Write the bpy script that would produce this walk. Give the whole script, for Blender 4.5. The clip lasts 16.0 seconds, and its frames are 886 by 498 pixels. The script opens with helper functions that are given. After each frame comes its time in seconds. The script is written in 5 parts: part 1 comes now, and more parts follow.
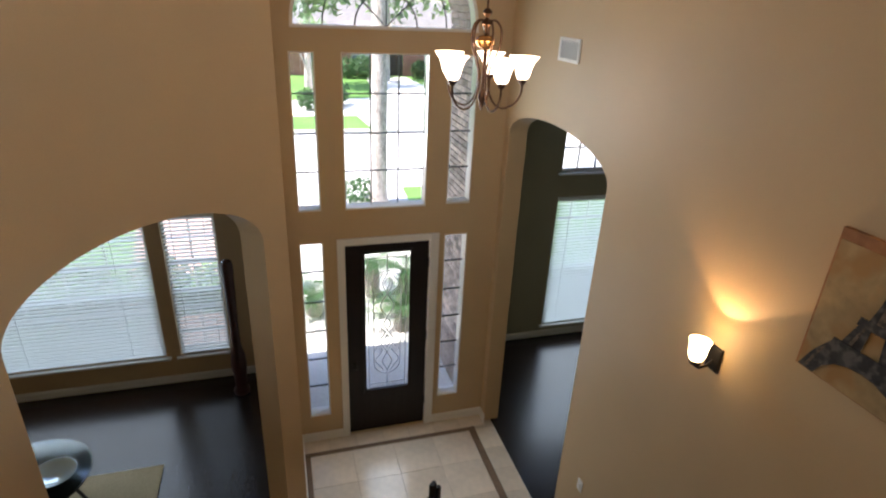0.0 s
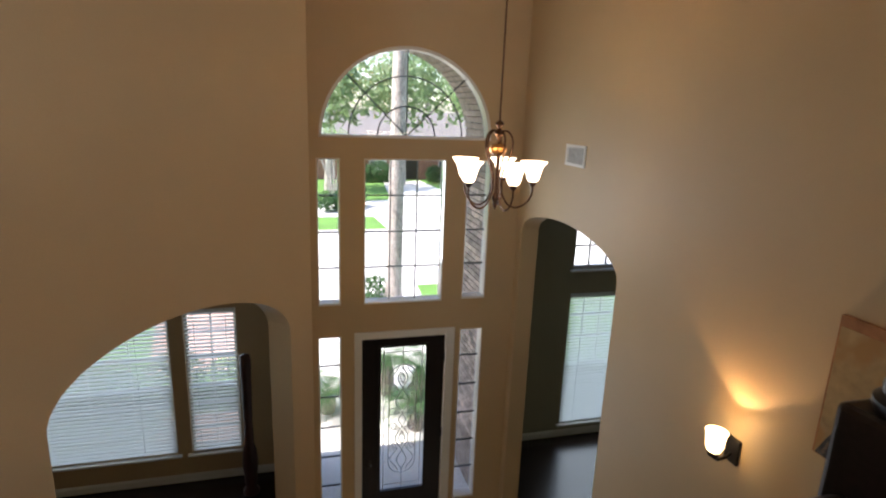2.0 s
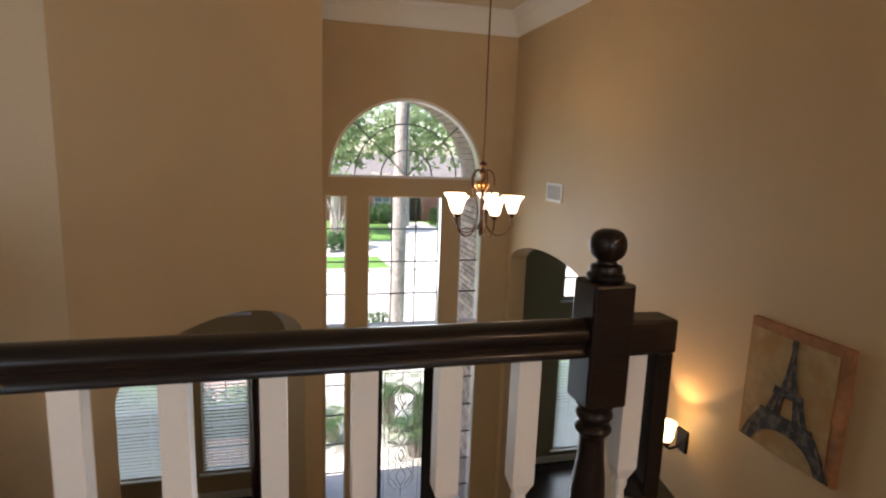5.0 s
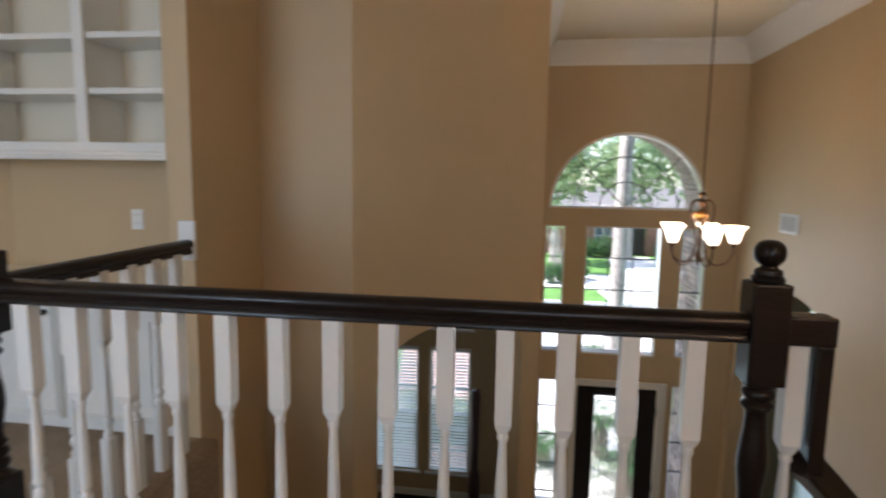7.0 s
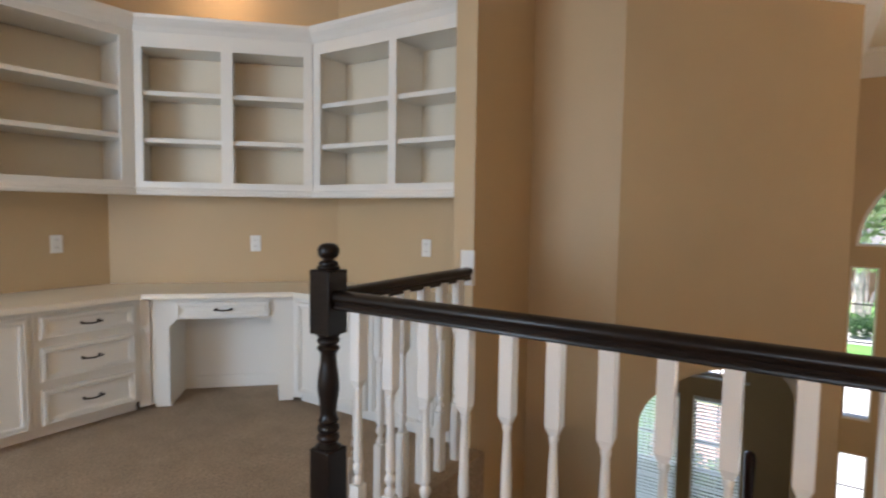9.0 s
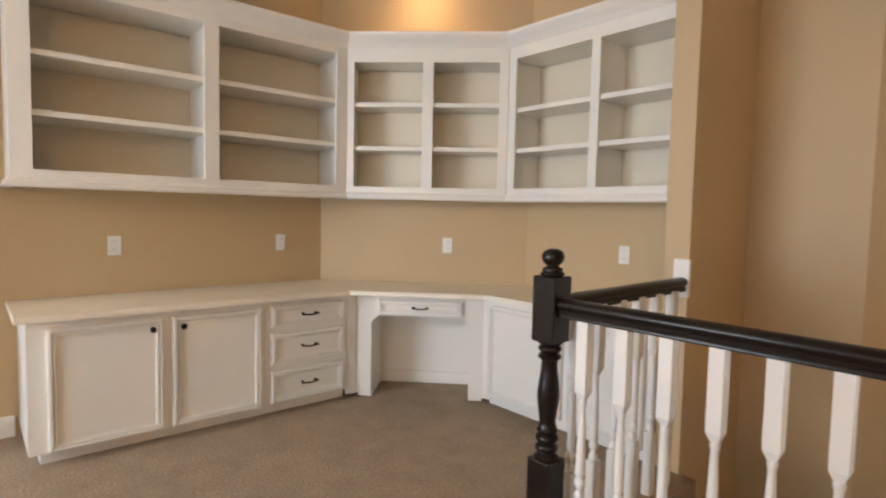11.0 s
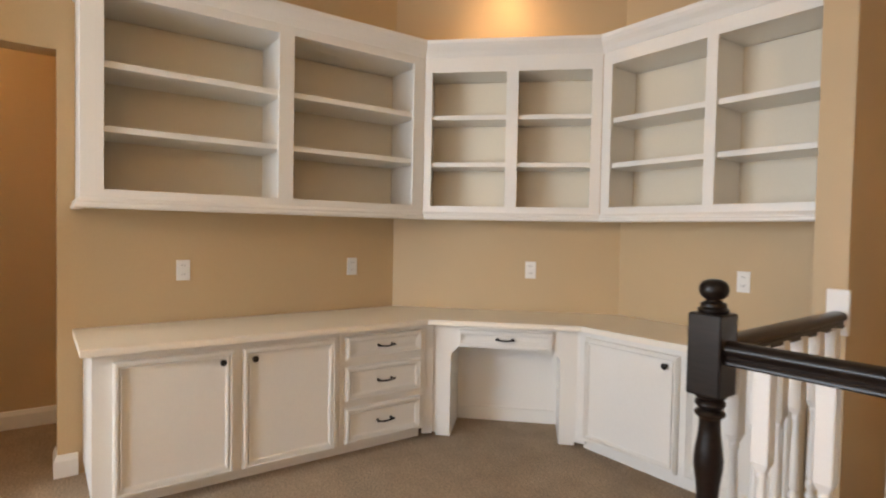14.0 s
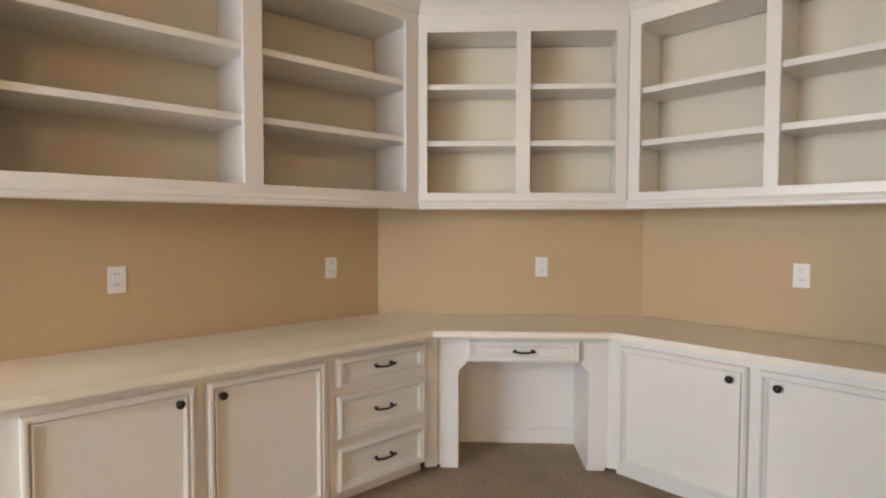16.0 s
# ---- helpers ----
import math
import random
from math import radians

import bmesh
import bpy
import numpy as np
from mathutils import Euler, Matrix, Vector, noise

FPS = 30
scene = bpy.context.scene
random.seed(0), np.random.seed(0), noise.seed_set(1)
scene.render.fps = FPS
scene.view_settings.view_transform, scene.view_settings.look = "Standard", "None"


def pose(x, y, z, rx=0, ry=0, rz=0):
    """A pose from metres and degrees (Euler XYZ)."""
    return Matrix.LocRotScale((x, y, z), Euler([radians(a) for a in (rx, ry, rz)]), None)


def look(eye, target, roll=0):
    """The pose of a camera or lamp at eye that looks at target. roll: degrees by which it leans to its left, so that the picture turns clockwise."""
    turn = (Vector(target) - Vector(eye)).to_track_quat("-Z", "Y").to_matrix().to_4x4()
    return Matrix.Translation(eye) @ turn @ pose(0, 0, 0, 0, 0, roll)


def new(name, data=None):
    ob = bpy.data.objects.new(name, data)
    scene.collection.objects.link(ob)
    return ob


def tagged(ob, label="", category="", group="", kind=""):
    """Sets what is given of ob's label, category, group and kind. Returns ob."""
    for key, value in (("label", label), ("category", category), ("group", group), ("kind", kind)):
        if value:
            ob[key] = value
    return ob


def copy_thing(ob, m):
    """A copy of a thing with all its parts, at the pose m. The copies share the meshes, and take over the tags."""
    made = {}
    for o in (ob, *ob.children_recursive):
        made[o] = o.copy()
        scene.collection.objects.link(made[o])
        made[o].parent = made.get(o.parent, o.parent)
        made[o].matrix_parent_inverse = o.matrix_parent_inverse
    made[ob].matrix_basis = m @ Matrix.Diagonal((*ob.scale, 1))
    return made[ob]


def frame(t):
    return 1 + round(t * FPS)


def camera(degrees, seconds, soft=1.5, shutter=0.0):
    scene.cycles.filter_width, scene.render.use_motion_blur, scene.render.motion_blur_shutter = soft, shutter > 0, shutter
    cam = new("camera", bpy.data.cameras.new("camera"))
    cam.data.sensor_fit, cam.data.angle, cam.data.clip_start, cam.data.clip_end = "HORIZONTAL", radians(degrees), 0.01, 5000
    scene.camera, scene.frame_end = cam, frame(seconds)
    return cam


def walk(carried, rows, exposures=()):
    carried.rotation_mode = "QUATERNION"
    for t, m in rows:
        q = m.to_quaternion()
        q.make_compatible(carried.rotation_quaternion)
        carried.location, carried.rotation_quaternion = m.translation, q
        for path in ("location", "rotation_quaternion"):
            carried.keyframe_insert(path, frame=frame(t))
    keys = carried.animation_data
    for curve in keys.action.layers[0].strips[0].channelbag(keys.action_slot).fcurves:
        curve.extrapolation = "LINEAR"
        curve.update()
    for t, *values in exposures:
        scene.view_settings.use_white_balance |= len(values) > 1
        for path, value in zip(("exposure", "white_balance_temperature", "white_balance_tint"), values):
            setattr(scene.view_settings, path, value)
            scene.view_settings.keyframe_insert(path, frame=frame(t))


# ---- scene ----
cam = camera(77, 16.0, soft=2.1, shutter=0.6)
EXPOSURES = [(0, 1.9, 6250, 17), (1.5, 1.62, 6300, 17), (3.2, 1.42, 6500, 18), (5.5, 1.5, 6650, 19), (7, 1.5, 5950, 15), (9, 1.8, 6200, 16), (12.5, 2.15, 7200, 21), (16, 2.0, 6900, 19)]
PATH = [
    (0, -0.020, 0.591, 1.284, -15.99, -24.02, -2.48),
    (0.5, -0.044, 0.559, 1.298, -16.24, -21.69, -2.69),
    (1, -0.065, 0.528, 1.301, -16.01, -19.42, -2.64),
    (1.5, -0.082, 0.487, 1.302, -15.73, -16.59, -2.34),
    (2, -0.097, 0.417, 1.302, -14.71, -13.92, -2.10),
    (2.5, -0.116, 0.321, 1.304, -13.52, -12.92, -1.95),
    (3, -0.138, 0.220, 1.296, -14.76, -11.59, -2.36),
    (3.2, -0.143, 0.177, 1.297, -16.16, -10.64, -2.09),
    (5.3, -0.178, -0.281, 1.297, -13.21, -9.22, -1.99),
    (5.5, -0.187, -0.332, 1.295, -11.29, -8.83, -1.41),
    (6, -0.207, -0.461, 1.291, -7.28, -7.52, -1.25),
    (6.5, -0.206, -0.584, 1.290, -0.94, -7.27, -1.28),
    (7, -0.184, -0.663, 1.291, 8.02, -6.81, -1.00),
    (7.5, -0.120, -0.689, 1.295, 16.47, -5.74, -1.71),
    (8, -0.110, -0.732, 1.308, 23.30, -4.88, -1.19),
    (8.5, -0.154, -0.747, 1.297, 29.02, -3.76, -0.54),
    (9, -0.222, -0.775, 1.294, 33.57, -3.82, -0.83),
    (9.5, -0.285, -0.808, 1.297, 38.08, -4.42, -1.22),
    (10, -0.345, -0.844, 1.297, 42.40, -4.37, -1.36),
    (10.2, -0.368, -0.860, 1.296, 44.05, -4.32, -1.43),
    (12.3, -0.543, -0.976, 1.296, 52.85, -2.56, -0.91),
    (12.5, -0.552, -0.985, 1.295, 52.67, -2.28, -1.11),
    (13, -0.582, -0.982, 1.299, 52.62, -2.01, -1.07),
    (13.5, -0.687, -0.947, 1.299, 53.24, -2.24, -0.91),
    (14, -0.868, -0.891, 1.295, 53.92, -1.75, -1.10),
    (14.5, -1.050, -0.874, 1.302, 53.74, -1.68, -1.53),
    (15, -1.251, -0.876, 1.295, 51.50, -2.66, 0.19),
    (15.5, -1.423, -0.851, 1.287, 48.63, -3.22, 0.43),
    (16, -1.564, -0.799, 1.284, 47.59, -2.34, -0.11),
]
walk(cam, [(t, pose(x, y, z, 90 + p, r, a)) for t, x, y, z, a, p, r in PATH], EXPOSURES)

# ---- numbers of the plan: metres, upper floor at z = 0, front wall towards +y ----
LOW = -3.62            # lower floor
UPTOP = 3.05           # ceiling over landing and nook
CEIL = 2.875           # ceiling over foyer, balcony and nook
FRONT = 5.955          # inner face of the entrance wall
RIGHT = 2.238          # inner face of the stair wall
NICHE = -0.015         # left side of the entrance bay
STREET = 7.5           # inner face of the street walls of the two front rooms
ROOMTOP = 0.75         # ceiling of the two front rooms
WALL_X = -4.29         # left wall of the study nook
WALL_Y = 2.27          # right wall of the study nook
POST_A, POST_B, POST_Y = -1.86, -1.73, 1.80
RAIL_Y, NEWEL_L, NEWEL_R = 0.705, -1.71, 0.388

# ---- world and light ----
world = bpy.data.worlds.new("sky")
scene.world = world
world.use_nodes = True
wn = world.node_tree
sky = wn.nodes.new("ShaderNodeTexSky")
sky.sky_type, sky.sun_disc = "NISHITA", False
sky.sun_elevation, sky.sun_rotation = radians(53), radians(-94)
wn.links.new(sky.outputs[0], wn.nodes["Background"].inputs[0])
wn.nodes["Background"].inputs[1].default_value = 0.15


def lamp(name, kind, energy, color, m, **kw):
    data = bpy.data.lights.new(name, kind)
    data.energy, data.color = energy, color
    for key, value in kw.items():
        if key == "size":
            data.size = value
        elif key == "size_y":
            data.shape, data.size_y = "RECTANGLE", value
        elif key == "radius":
            data.shadow_soft_size = value
        elif key == "angle":
            data.angle = value
        elif key == "spot":
            data.spot_size, data.spot_blend = value, (0.9 if value > 2.0 else 0.12)
    ob = new(name, data)
    ob.matrix_world = m
    return ob


WARM = (1.0, 0.64, 0.30)
DAY = (0.86, 0.94, 1.0)
lamp("sun", "SUN", 5.0, (1.0, 0.95, 0.87), look((0, 0, 0), (0.75, 0.06, -1.0)), angle=radians(1.0))
# sky light in the window openings of the front rooms and of the landing behind the camera
lamp("daylight_dining", "AREA", 5, (0.78, 0.93, 1.0), look((-2.64, STREET - 0.07, -2.2), (-2.64, 0, -2.2)), size=1.85, size_y=1.92)
lamp("daylight_study", "AREA", 5, (0.78, 0.93, 1.0), look((4.385, STREET - 0.07, -2.31), (4.385, 0, -2.31)), size=1.0, size_y=2.14)
lamp("daylight_blind_dining", "AREA", 4.5, (0.78, 0.93, 1.0), look((-2.64, STREET + 0.056, -2.2), (-2.64, 0, -2.2)), size=1.85, size_y=1.92)
lamp("daylight_blind_narrow", "AREA", 1.0, (0.78, 0.93, 1.0), look((-1.175, STREET + 0.056, -2.2), (-1.175, 0, -2.2)), size=0.55, size_y=1.92)
lamp("daylight_blind_study", "AREA", 3.5, (0.78, 0.93, 1.0), look((4.385, STREET + 0.056, -2.31), (4.385, 0, -2.31)), size=1.0, size_y=2.1)
lamp("daylight_entry", "AREA", 8, (0.80, 0.93, 1.0), look((1.01, FRONT + 0.06, 0.30), (1.01, 0, 0.30)), size=0.9, size_y=1.1)
lamp("daylight_door", "AREA", 4, (0.80, 0.93, 1.0), look((1.017, FRONT - 0.006, -2.1), (1.017, 0, -2.1)), size=0.5, size_y=1.75)
# added cool fill for the balusters, set in an invented window out of view
lamp("fill_stairhead", "AREA", 8, (0.80, 0.91, 1.0), look((0.1, -3.98, 1.45), (0.1, 0, 1.2)), size=1.5, size_y=1.9)
lamp("daylight_landing", "AREA", 34, (0.66, 0.84, 1.0), look((-2.95, -3.98, 1.45), (-2.95, 0, 1.2)), size=1.8, size_y=1.9)

# ---- materials ----


def material(name, color, rough=0.6, metal=0.0, grain=0.0, scale=40.0, bump=0.0, blotch=0.0, big=1.5, vary=0.0,
             emit=0.0, emit_color=None, glass=False, coat=0.0, stretch=None, speckle=None):
    mat = bpy.data.materials.new(name)
    mat.use_nodes = True
    nt = mat.node_tree
    b = nt.nodes["Principled BSDF"]
    b.inputs["Base Color"].default_value = (*color, 1)
    b.inputs["Roughness"].default_value, b.inputs["Metallic"].default_value = rough, metal
    b.inputs["Coat Weight"].default_value = coat
    if glass:
        b.inputs["Transmission Weight"].default_value, b.inputs["IOR"].default_value = 1.0, 1.45
    if emit:
        b.inputs["Emission Color"].default_value = (*(emit_color or color), 1)
        b.inputs["Emission Strength"].default_value = emit
    if not (grain or bump or blotch or vary or speckle):
        return mat
    geo = nt.nodes.new("ShaderNodeTexCoord")
    mapping = nt.nodes.new("ShaderNodeMapping")
    nt.links.new(geo.outputs["Object"], mapping.inputs[0])
    if stretch:
        mapping.inputs["Scale"].default_value = stretch

    def noise_node(s, detail):
        n = nt.nodes.new("ShaderNodeTexNoise")
        n.inputs["Scale"].default_value, n.inputs["Detail"].default_value = s, detail
        nt.links.new(mapping.outputs[0], n.inputs["Vector"])
        return n

    fine = noise_node(scale, 4)
    coarse = noise_node(big, 3)
    total = None

    def spread(src, amount):
        m = nt.nodes.new("ShaderNodeMapRange")
        m.inputs[1].default_value, m.inputs[2].default_value = 0.3, 0.7
        m.inputs[3].default_value, m.inputs[4].default_value = 1 - amount, 1 + amount
        nt.links.new(src, m.inputs[0])
        return m.outputs[0]

    factors = [spread(fine.outputs[0], grain), spread(coarse.outputs[0], blotch)]
    if vary:
        info = nt.nodes.new("ShaderNodeObjectInfo")
        m = nt.nodes.new("ShaderNodeMapRange")
        m.inputs[3].default_value, m.inputs[4].default_value = 1 - vary, 1 + vary
        nt.links.new(info.outputs["Random"], m.inputs[0])
        factors.append(m.outputs[0])
    for f in factors:
        if total is None:
            total = f
        else:
            mul = nt.nodes.new("ShaderNodeMath")
            mul.operation = "MULTIPLY"
            nt.links.new(total, mul.inputs[0])
            nt.links.new(f, mul.inputs[1])
            total = mul.outputs[0]
    scalev = nt.nodes.new("ShaderNodeVectorMath")
    scalev.operation = "SCALE"
    scalev.inputs[0].default_value = color
    nt.links.new(total, scalev.inputs["Scale"])
    out = scalev.outputs[0]
    if speckle:
        mix = nt.nodes.new("ShaderNodeMix")
        mix.data_type = "RGBA"
        sp = noise_node(speckle[1], 2)
        mr = nt.nodes.new("ShaderNodeMapRange")
        mr.inputs[1].default_value, mr.inputs[2].default_value = 0.48, 0.62
        nt.links.new(sp.outputs[0], mr.inputs[0])
        nt.links.new(mr.outputs[0], mix.inputs[0])
        nt.links.new(out, mix.inputs[6])
        mix.inputs[7].default_value = (*speckle[0], 1)
        out = mix.outputs[2]
    nt.links.new(out, b.inputs["Base Color"])
    if bump:
        bp = nt.nodes.new("ShaderNodeBump")
        bp.inputs["Strength"].default_value, bp.inputs["Distance"].default_value = bump, 0.004
        nt.links.new(fine.outputs[0], bp.inputs["Height"])
        nt.links.new(bp.outputs[0], b.inputs["Normal"])
    return mat


PAINT = material("tan_wall_paint", (0.545, 0.396, 0.226), 0.55, grain=0.02, scale=160, bump=0.12, blotch=0.03)
STUDYPAINT = material("olive_wall_paint", (0.36, 0.33, 0.23), 0.6, grain=0.02, scale=160, bump=0.12, blotch=0.03)
CEILPAINT = material("cream_ceiling_paint", (0.72, 0.64, 0.50), 0.8, grain=0.02, scale=120, bump=0.2, blotch=0.02)
WHITE = material("white_trim_paint", (0.78, 0.76, 0.72), 0.35, grain=0.012, scale=90, bump=0.03, blotch=0.02)
CABWHITE = material("white_cabinet_paint", (0.80, 0.77, 0.71), 0.30, grain=0.012, scale=80, bump=0.03, blotch=0.02)
COUNTER = material("cream_countertop", (0.86, 0.79, 0.67), 0.32, grain=0.02, scale=60, bump=0.02, blotch=0.03)
ESPRESSO = material("espresso_stained_wood", (0.011, 0.0065, 0.005), 0.3, grain=0.35, scale=18, bump=0.05, blotch=0.2, coat=0.08, stretch=(1, 8, 8))
CARPET = material("taupe_carpet", (0.36, 0.268, 0.185), 0.95, grain=0.34, scale=80, bump=1.0, blotch=0.13, big=6.0, speckle=((0.25, 0.18, 0.12), 120))
TILE = material("cream_floor_tile", (0.72, 0.61, 0.48), 0.22, grain=0.05, scale=14, bump=0.03, blotch=0.10, vary=0.05)
TILEDARK = material("brown_border_tile", (0.20, 0.13, 0.08), 0.3, grain=0.15, scale=20, bump=0.05, blotch=0.1)
GROUT = material("tile_grout", (0.56, 0.47, 0.36), 0.9, grain=0.1, scale=120, bump=0.2)
WOODFLOOR = material("dark_wood_floor", (0.018, 0.011, 0.009), 0.24, grain=0.35, scale=10, bump=0.06, blotch=0.15, vary=0.3, stretch=(8, 1, 1))
BRONZE = material("oil_rubbed_bronze", (0.11, 0.055, 0.03), 0.35, metal=0.85, grain=0.2, scale=30, blotch=0.2)
BLACKMETAL = material("black_bronze_hardware", (0.02, 0.016, 0.013), 0.35, metal=0.6, grain=0.1, scale=50)
AMBER = material("amber_glass_ball", (0.6, 0.3, 0.1), 0.12, metal=0.7, grain=0.1, scale=20)
DOORBLACK = material("black_brown_door_stain", (0.014, 0.010, 0.010), 0.3, grain=0.3, scale=20, bump=0.05, blotch=0.2, stretch=(10, 10, 1))
PLATE = material("white_plastic_plate", (0.82, 0.81, 0.77), 0.35, grain=0.01, scale=40)
SLOT = material("dark_slot", (0.12, 0.11, 0.10), 0.6)
SHADE = material("frosted_lamp_glass", (0.95, 0.88, 0.75), 0.5, emit=1.6, emit_color=(1.0, 0.80, 0.55))
SCONCEGLASS = material("amber_sconce_glass", (0.95, 0.85, 0.6), 0.5, emit=3.0, emit_color=(1.0, 0.70, 0.32))
CANLIGHT = material("recessed_lamp_lens", (1, 0.9, 0.7), 0.5, emit=5.0, emit_color=(1.0, 0.75, 0.42))
BLIND = material("white_blind_slat", (0.80, 0.83, 0.84), 0.45, grain=0.01, scale=60)
MUNTIN = material("dark_leaded_bar", (0.10, 0.10, 0.10), 0.4, metal=0.4, grain=0.1, scale=40)
CAME = material("silver_lead_came", (0.70, 0.71, 0.73), 0.3, metal=0.4, grain=0.1, scale=60)
BRICK = material("mottled_tan_red_brick", (0.45, 0.36, 0.31), 0.85, grain=0.3, scale=60, bump=0.5, blotch=0.25, big=9, vary=0.45)
BRICKRED = material("red_brick", (0.36, 0.17, 0.12), 0.85, grain=0.25, scale=30, bump=0.4, blotch=0.2, vary=0.3)
PAVER = material("pale_red_paver", (0.42, 0.27, 0.22), 0.85, grain=0.2, scale=30, bump=0.4, blotch=0.2)
MORTAR = material("pale_mortar", (0.60, 0.57, 0.52), 0.95, grain=0.15, scale=80, bump=0.4)
GRASS = material("bright_lawn_grass", (0.09, 0.20, 0.035), 0.9, grain=0.35, scale=30, bump=0.8, blotch=0.25, big=0.6)
CONCRETE = material("pale_concrete", (0.58, 0.56, 0.52), 0.85, grain=0.08, scale=30, bump=0.2, blotch=0.08)
BARK = material("grey_pine_bark", (0.33, 0.29, 0.26), 0.95, grain=0.5, scale=12, bump=1.0, blotch=0.3, stretch=(4, 4, 0.7))
LEAF = material("green_leaves", (0.06, 0.13, 0.045), 0.7, grain=0.3, scale=8, blotch=0.35, vary=0.2)
LEAFLIGHT = material("light_green_leaves", (0.24, 0.34, 0.16), 0.7, grain=0.3, scale=8, blotch=0.35, vary=0.2)
for glossy in (ESPRESSO, DOORBLACK):
    glossy.node_tree.nodes["Principled BSDF"].inputs["Specular IOR Level"].default_value = 0.28
for leafy in (LEAF, LEAFLIGHT):
    nt = leafy.node_tree
    bsdf = nt.nodes["Principled BSDF"]
    thin, both = nt.nodes.new("ShaderNodeBsdfTranslucent"), nt.nodes.new("ShaderNodeMixShader")
    nt.links.new(bsdf.inputs["Base Color"].links[0].from_socket, thin.inputs["Color"])
    both.inputs[0].default_value = 0.5
    nt.links.new(bsdf.outputs[0], both.inputs[1])
    nt.links.new(thin.outputs[0], both.inputs[2])
    nt.links.new(both.outputs[0], nt.nodes["Material Output"].inputs["Surface"])
ROOF = material("grey_roof_shingle", (0.16, 0.15, 0.15), 0.9, grain=0.3, scale=20, bump=0.4, blotch=0.15)
WINDOWDARK = material("dark_window_glass", (0.10, 0.13, 0.16), 0.1, grain=0.05, scale=4)
CANVAS = material("ochre_painted_canvas", (0.38, 0.26, 0.12), 0.8, grain=0.12, scale=25, bump=0.15, blotch=0.2, big=5, speckle=((0.36, 0.20, 0.07), 6))
CANVASEDGE = material("russet_canvas_border", (0.34, 0.15, 0.06), 0.8, grain=0.15, scale=25, bump=0.15, blotch=0.25, big=6)
INK = material("charcoal_paint", (0.035, 0.033, 0.035), 0.8, grain=0.4, scale=20, blotch=0.3, big=8, speckle=((0.11, 0.10, 0.09), 22))
INKLIGHT = material("grey_brown_paint", (0.16, 0.12, 0.085), 0.8, grain=0.4, scale=30, blotch=0.3, big=9, speckle=((0.05, 0.045, 0.04), 40))
GLASS = material("clear_window_glass", (0.98, 0.99, 0.99), 0.0, glass=True)
SCREEN = material("grey_insect_screen", (0.10, 0.10, 0.11), 0.8)
nt = SCREEN.node_tree
clear, mesh_mix = nt.nodes.new("ShaderNodeBsdfTransparent"), nt.nodes.new("ShaderNodeMixShader")
mesh_mix.inputs[0].default_value = 0.45
nt.links.new(nt.nodes["Principled BSDF"].outputs[0], mesh_mix.inputs[2])
nt.links.new(clear.outputs[0], mesh_mix.inputs[1])
nt.links.new(mesh_mix.outputs[0], nt.nodes["Material Output"].inputs["Surface"])
TABLEGLASS = material("greenish_table_glass", (0.75, 0.85, 0.85), 0.05, glass=True)
REDWOOD = material("dark_red_lacquered_wood", (0.05, 0.012, 0.010), 0.3, grain=0.2, scale=20, coat=0.3)
BEIGE = material("beige_linen", (0.45, 0.38, 0.24), 0.9, grain=0.15, scale=90, bump=0.4, blotch=0.1)

# ---- mesh helpers ----


def link(name, bm, mat, smooth=False):
    bmesh.ops.recalc_face_normals(bm, faces=bm.faces)
    me = bpy.data.meshes.new(name)
    bm.to_mesh(me)
    bm.free()
    me.materials.append(mat)
    if smooth:
        for p in me.polygons:
            p.use_smooth = True
        me.set_sharp_from_angle(angle=radians(40))
    return new(name, me)


def part(name, bm, mat, parent, label="", smooth=False):
    ob = link(name, bm, mat, smooth)
    ob.parent = parent
    if label:
        ob["label"] = label
    return ob


def thing(name, m, label, category, group="", kind=""):
    ob = new(name)
    ob.empty_display_size = 0.1
    ob.matrix_world = m
    return tagged(ob, label, category, group, kind)


def box(bm, x0, y0, z0, x1, y1, z1, bevel=0.0, m=None):
    vs = [bm.verts.new(v) for v in ((x0, y0, z0), (x1, y0, z0), (x1, y1, z0), (x0, y1, z0), (x0, y0, z1), (x1, y0, z1), (x1, y1, z1), (x0, y1, z1))]
    fs = [bm.faces.new([vs[i] for i in q]) for q in ((3, 2, 1, 0), (4, 5, 6, 7), (0, 1, 5, 4), (1, 2, 6, 5), (2, 3, 7, 6), (3, 0, 4, 7))]
    if bevel:
        es = list({e for f in fs for e in f.edges})
        r = bmesh.ops.bevel(bm, geom=es, offset=bevel, segments=2, profile=0.5, affect="EDGES")
        vs = list({v for f in r["faces"] for v in f.verts} | {v for v in vs if v.is_valid})
    if m is not None:
        bmesh.ops.transform(bm, matrix=m, verts=vs)
    return bm


def boxed(*dims, bevel=0.0, m=None):
    return box(bmesh.new(), *dims, bevel=bevel, m=m)


def lathe(profile, seg=20, bm=None, m=None):
    """Turns (radius, z) round the z axis."""
    bm = bm or bmesh.new()
    rings, made = [], []
    for r, z in profile:
        ring = [bm.verts.new((r * math.cos(a), r * math.sin(a), z)) for a in (2 * math.pi * i / seg for i in range(seg))]
        rings.append(ring)
        made += ring
    for a, b in zip(rings, rings[1:]):
        for i in range(seg):
            bm.faces.new((a[i], a[(i + 1) % seg], b[(i + 1) % seg], b[i]))
    bm.faces.new(rings[0][::-1])
    bm.faces.new(rings[-1])
    if m is not None:
        bmesh.ops.transform(bm, matrix=m, verts=made)
    return bm


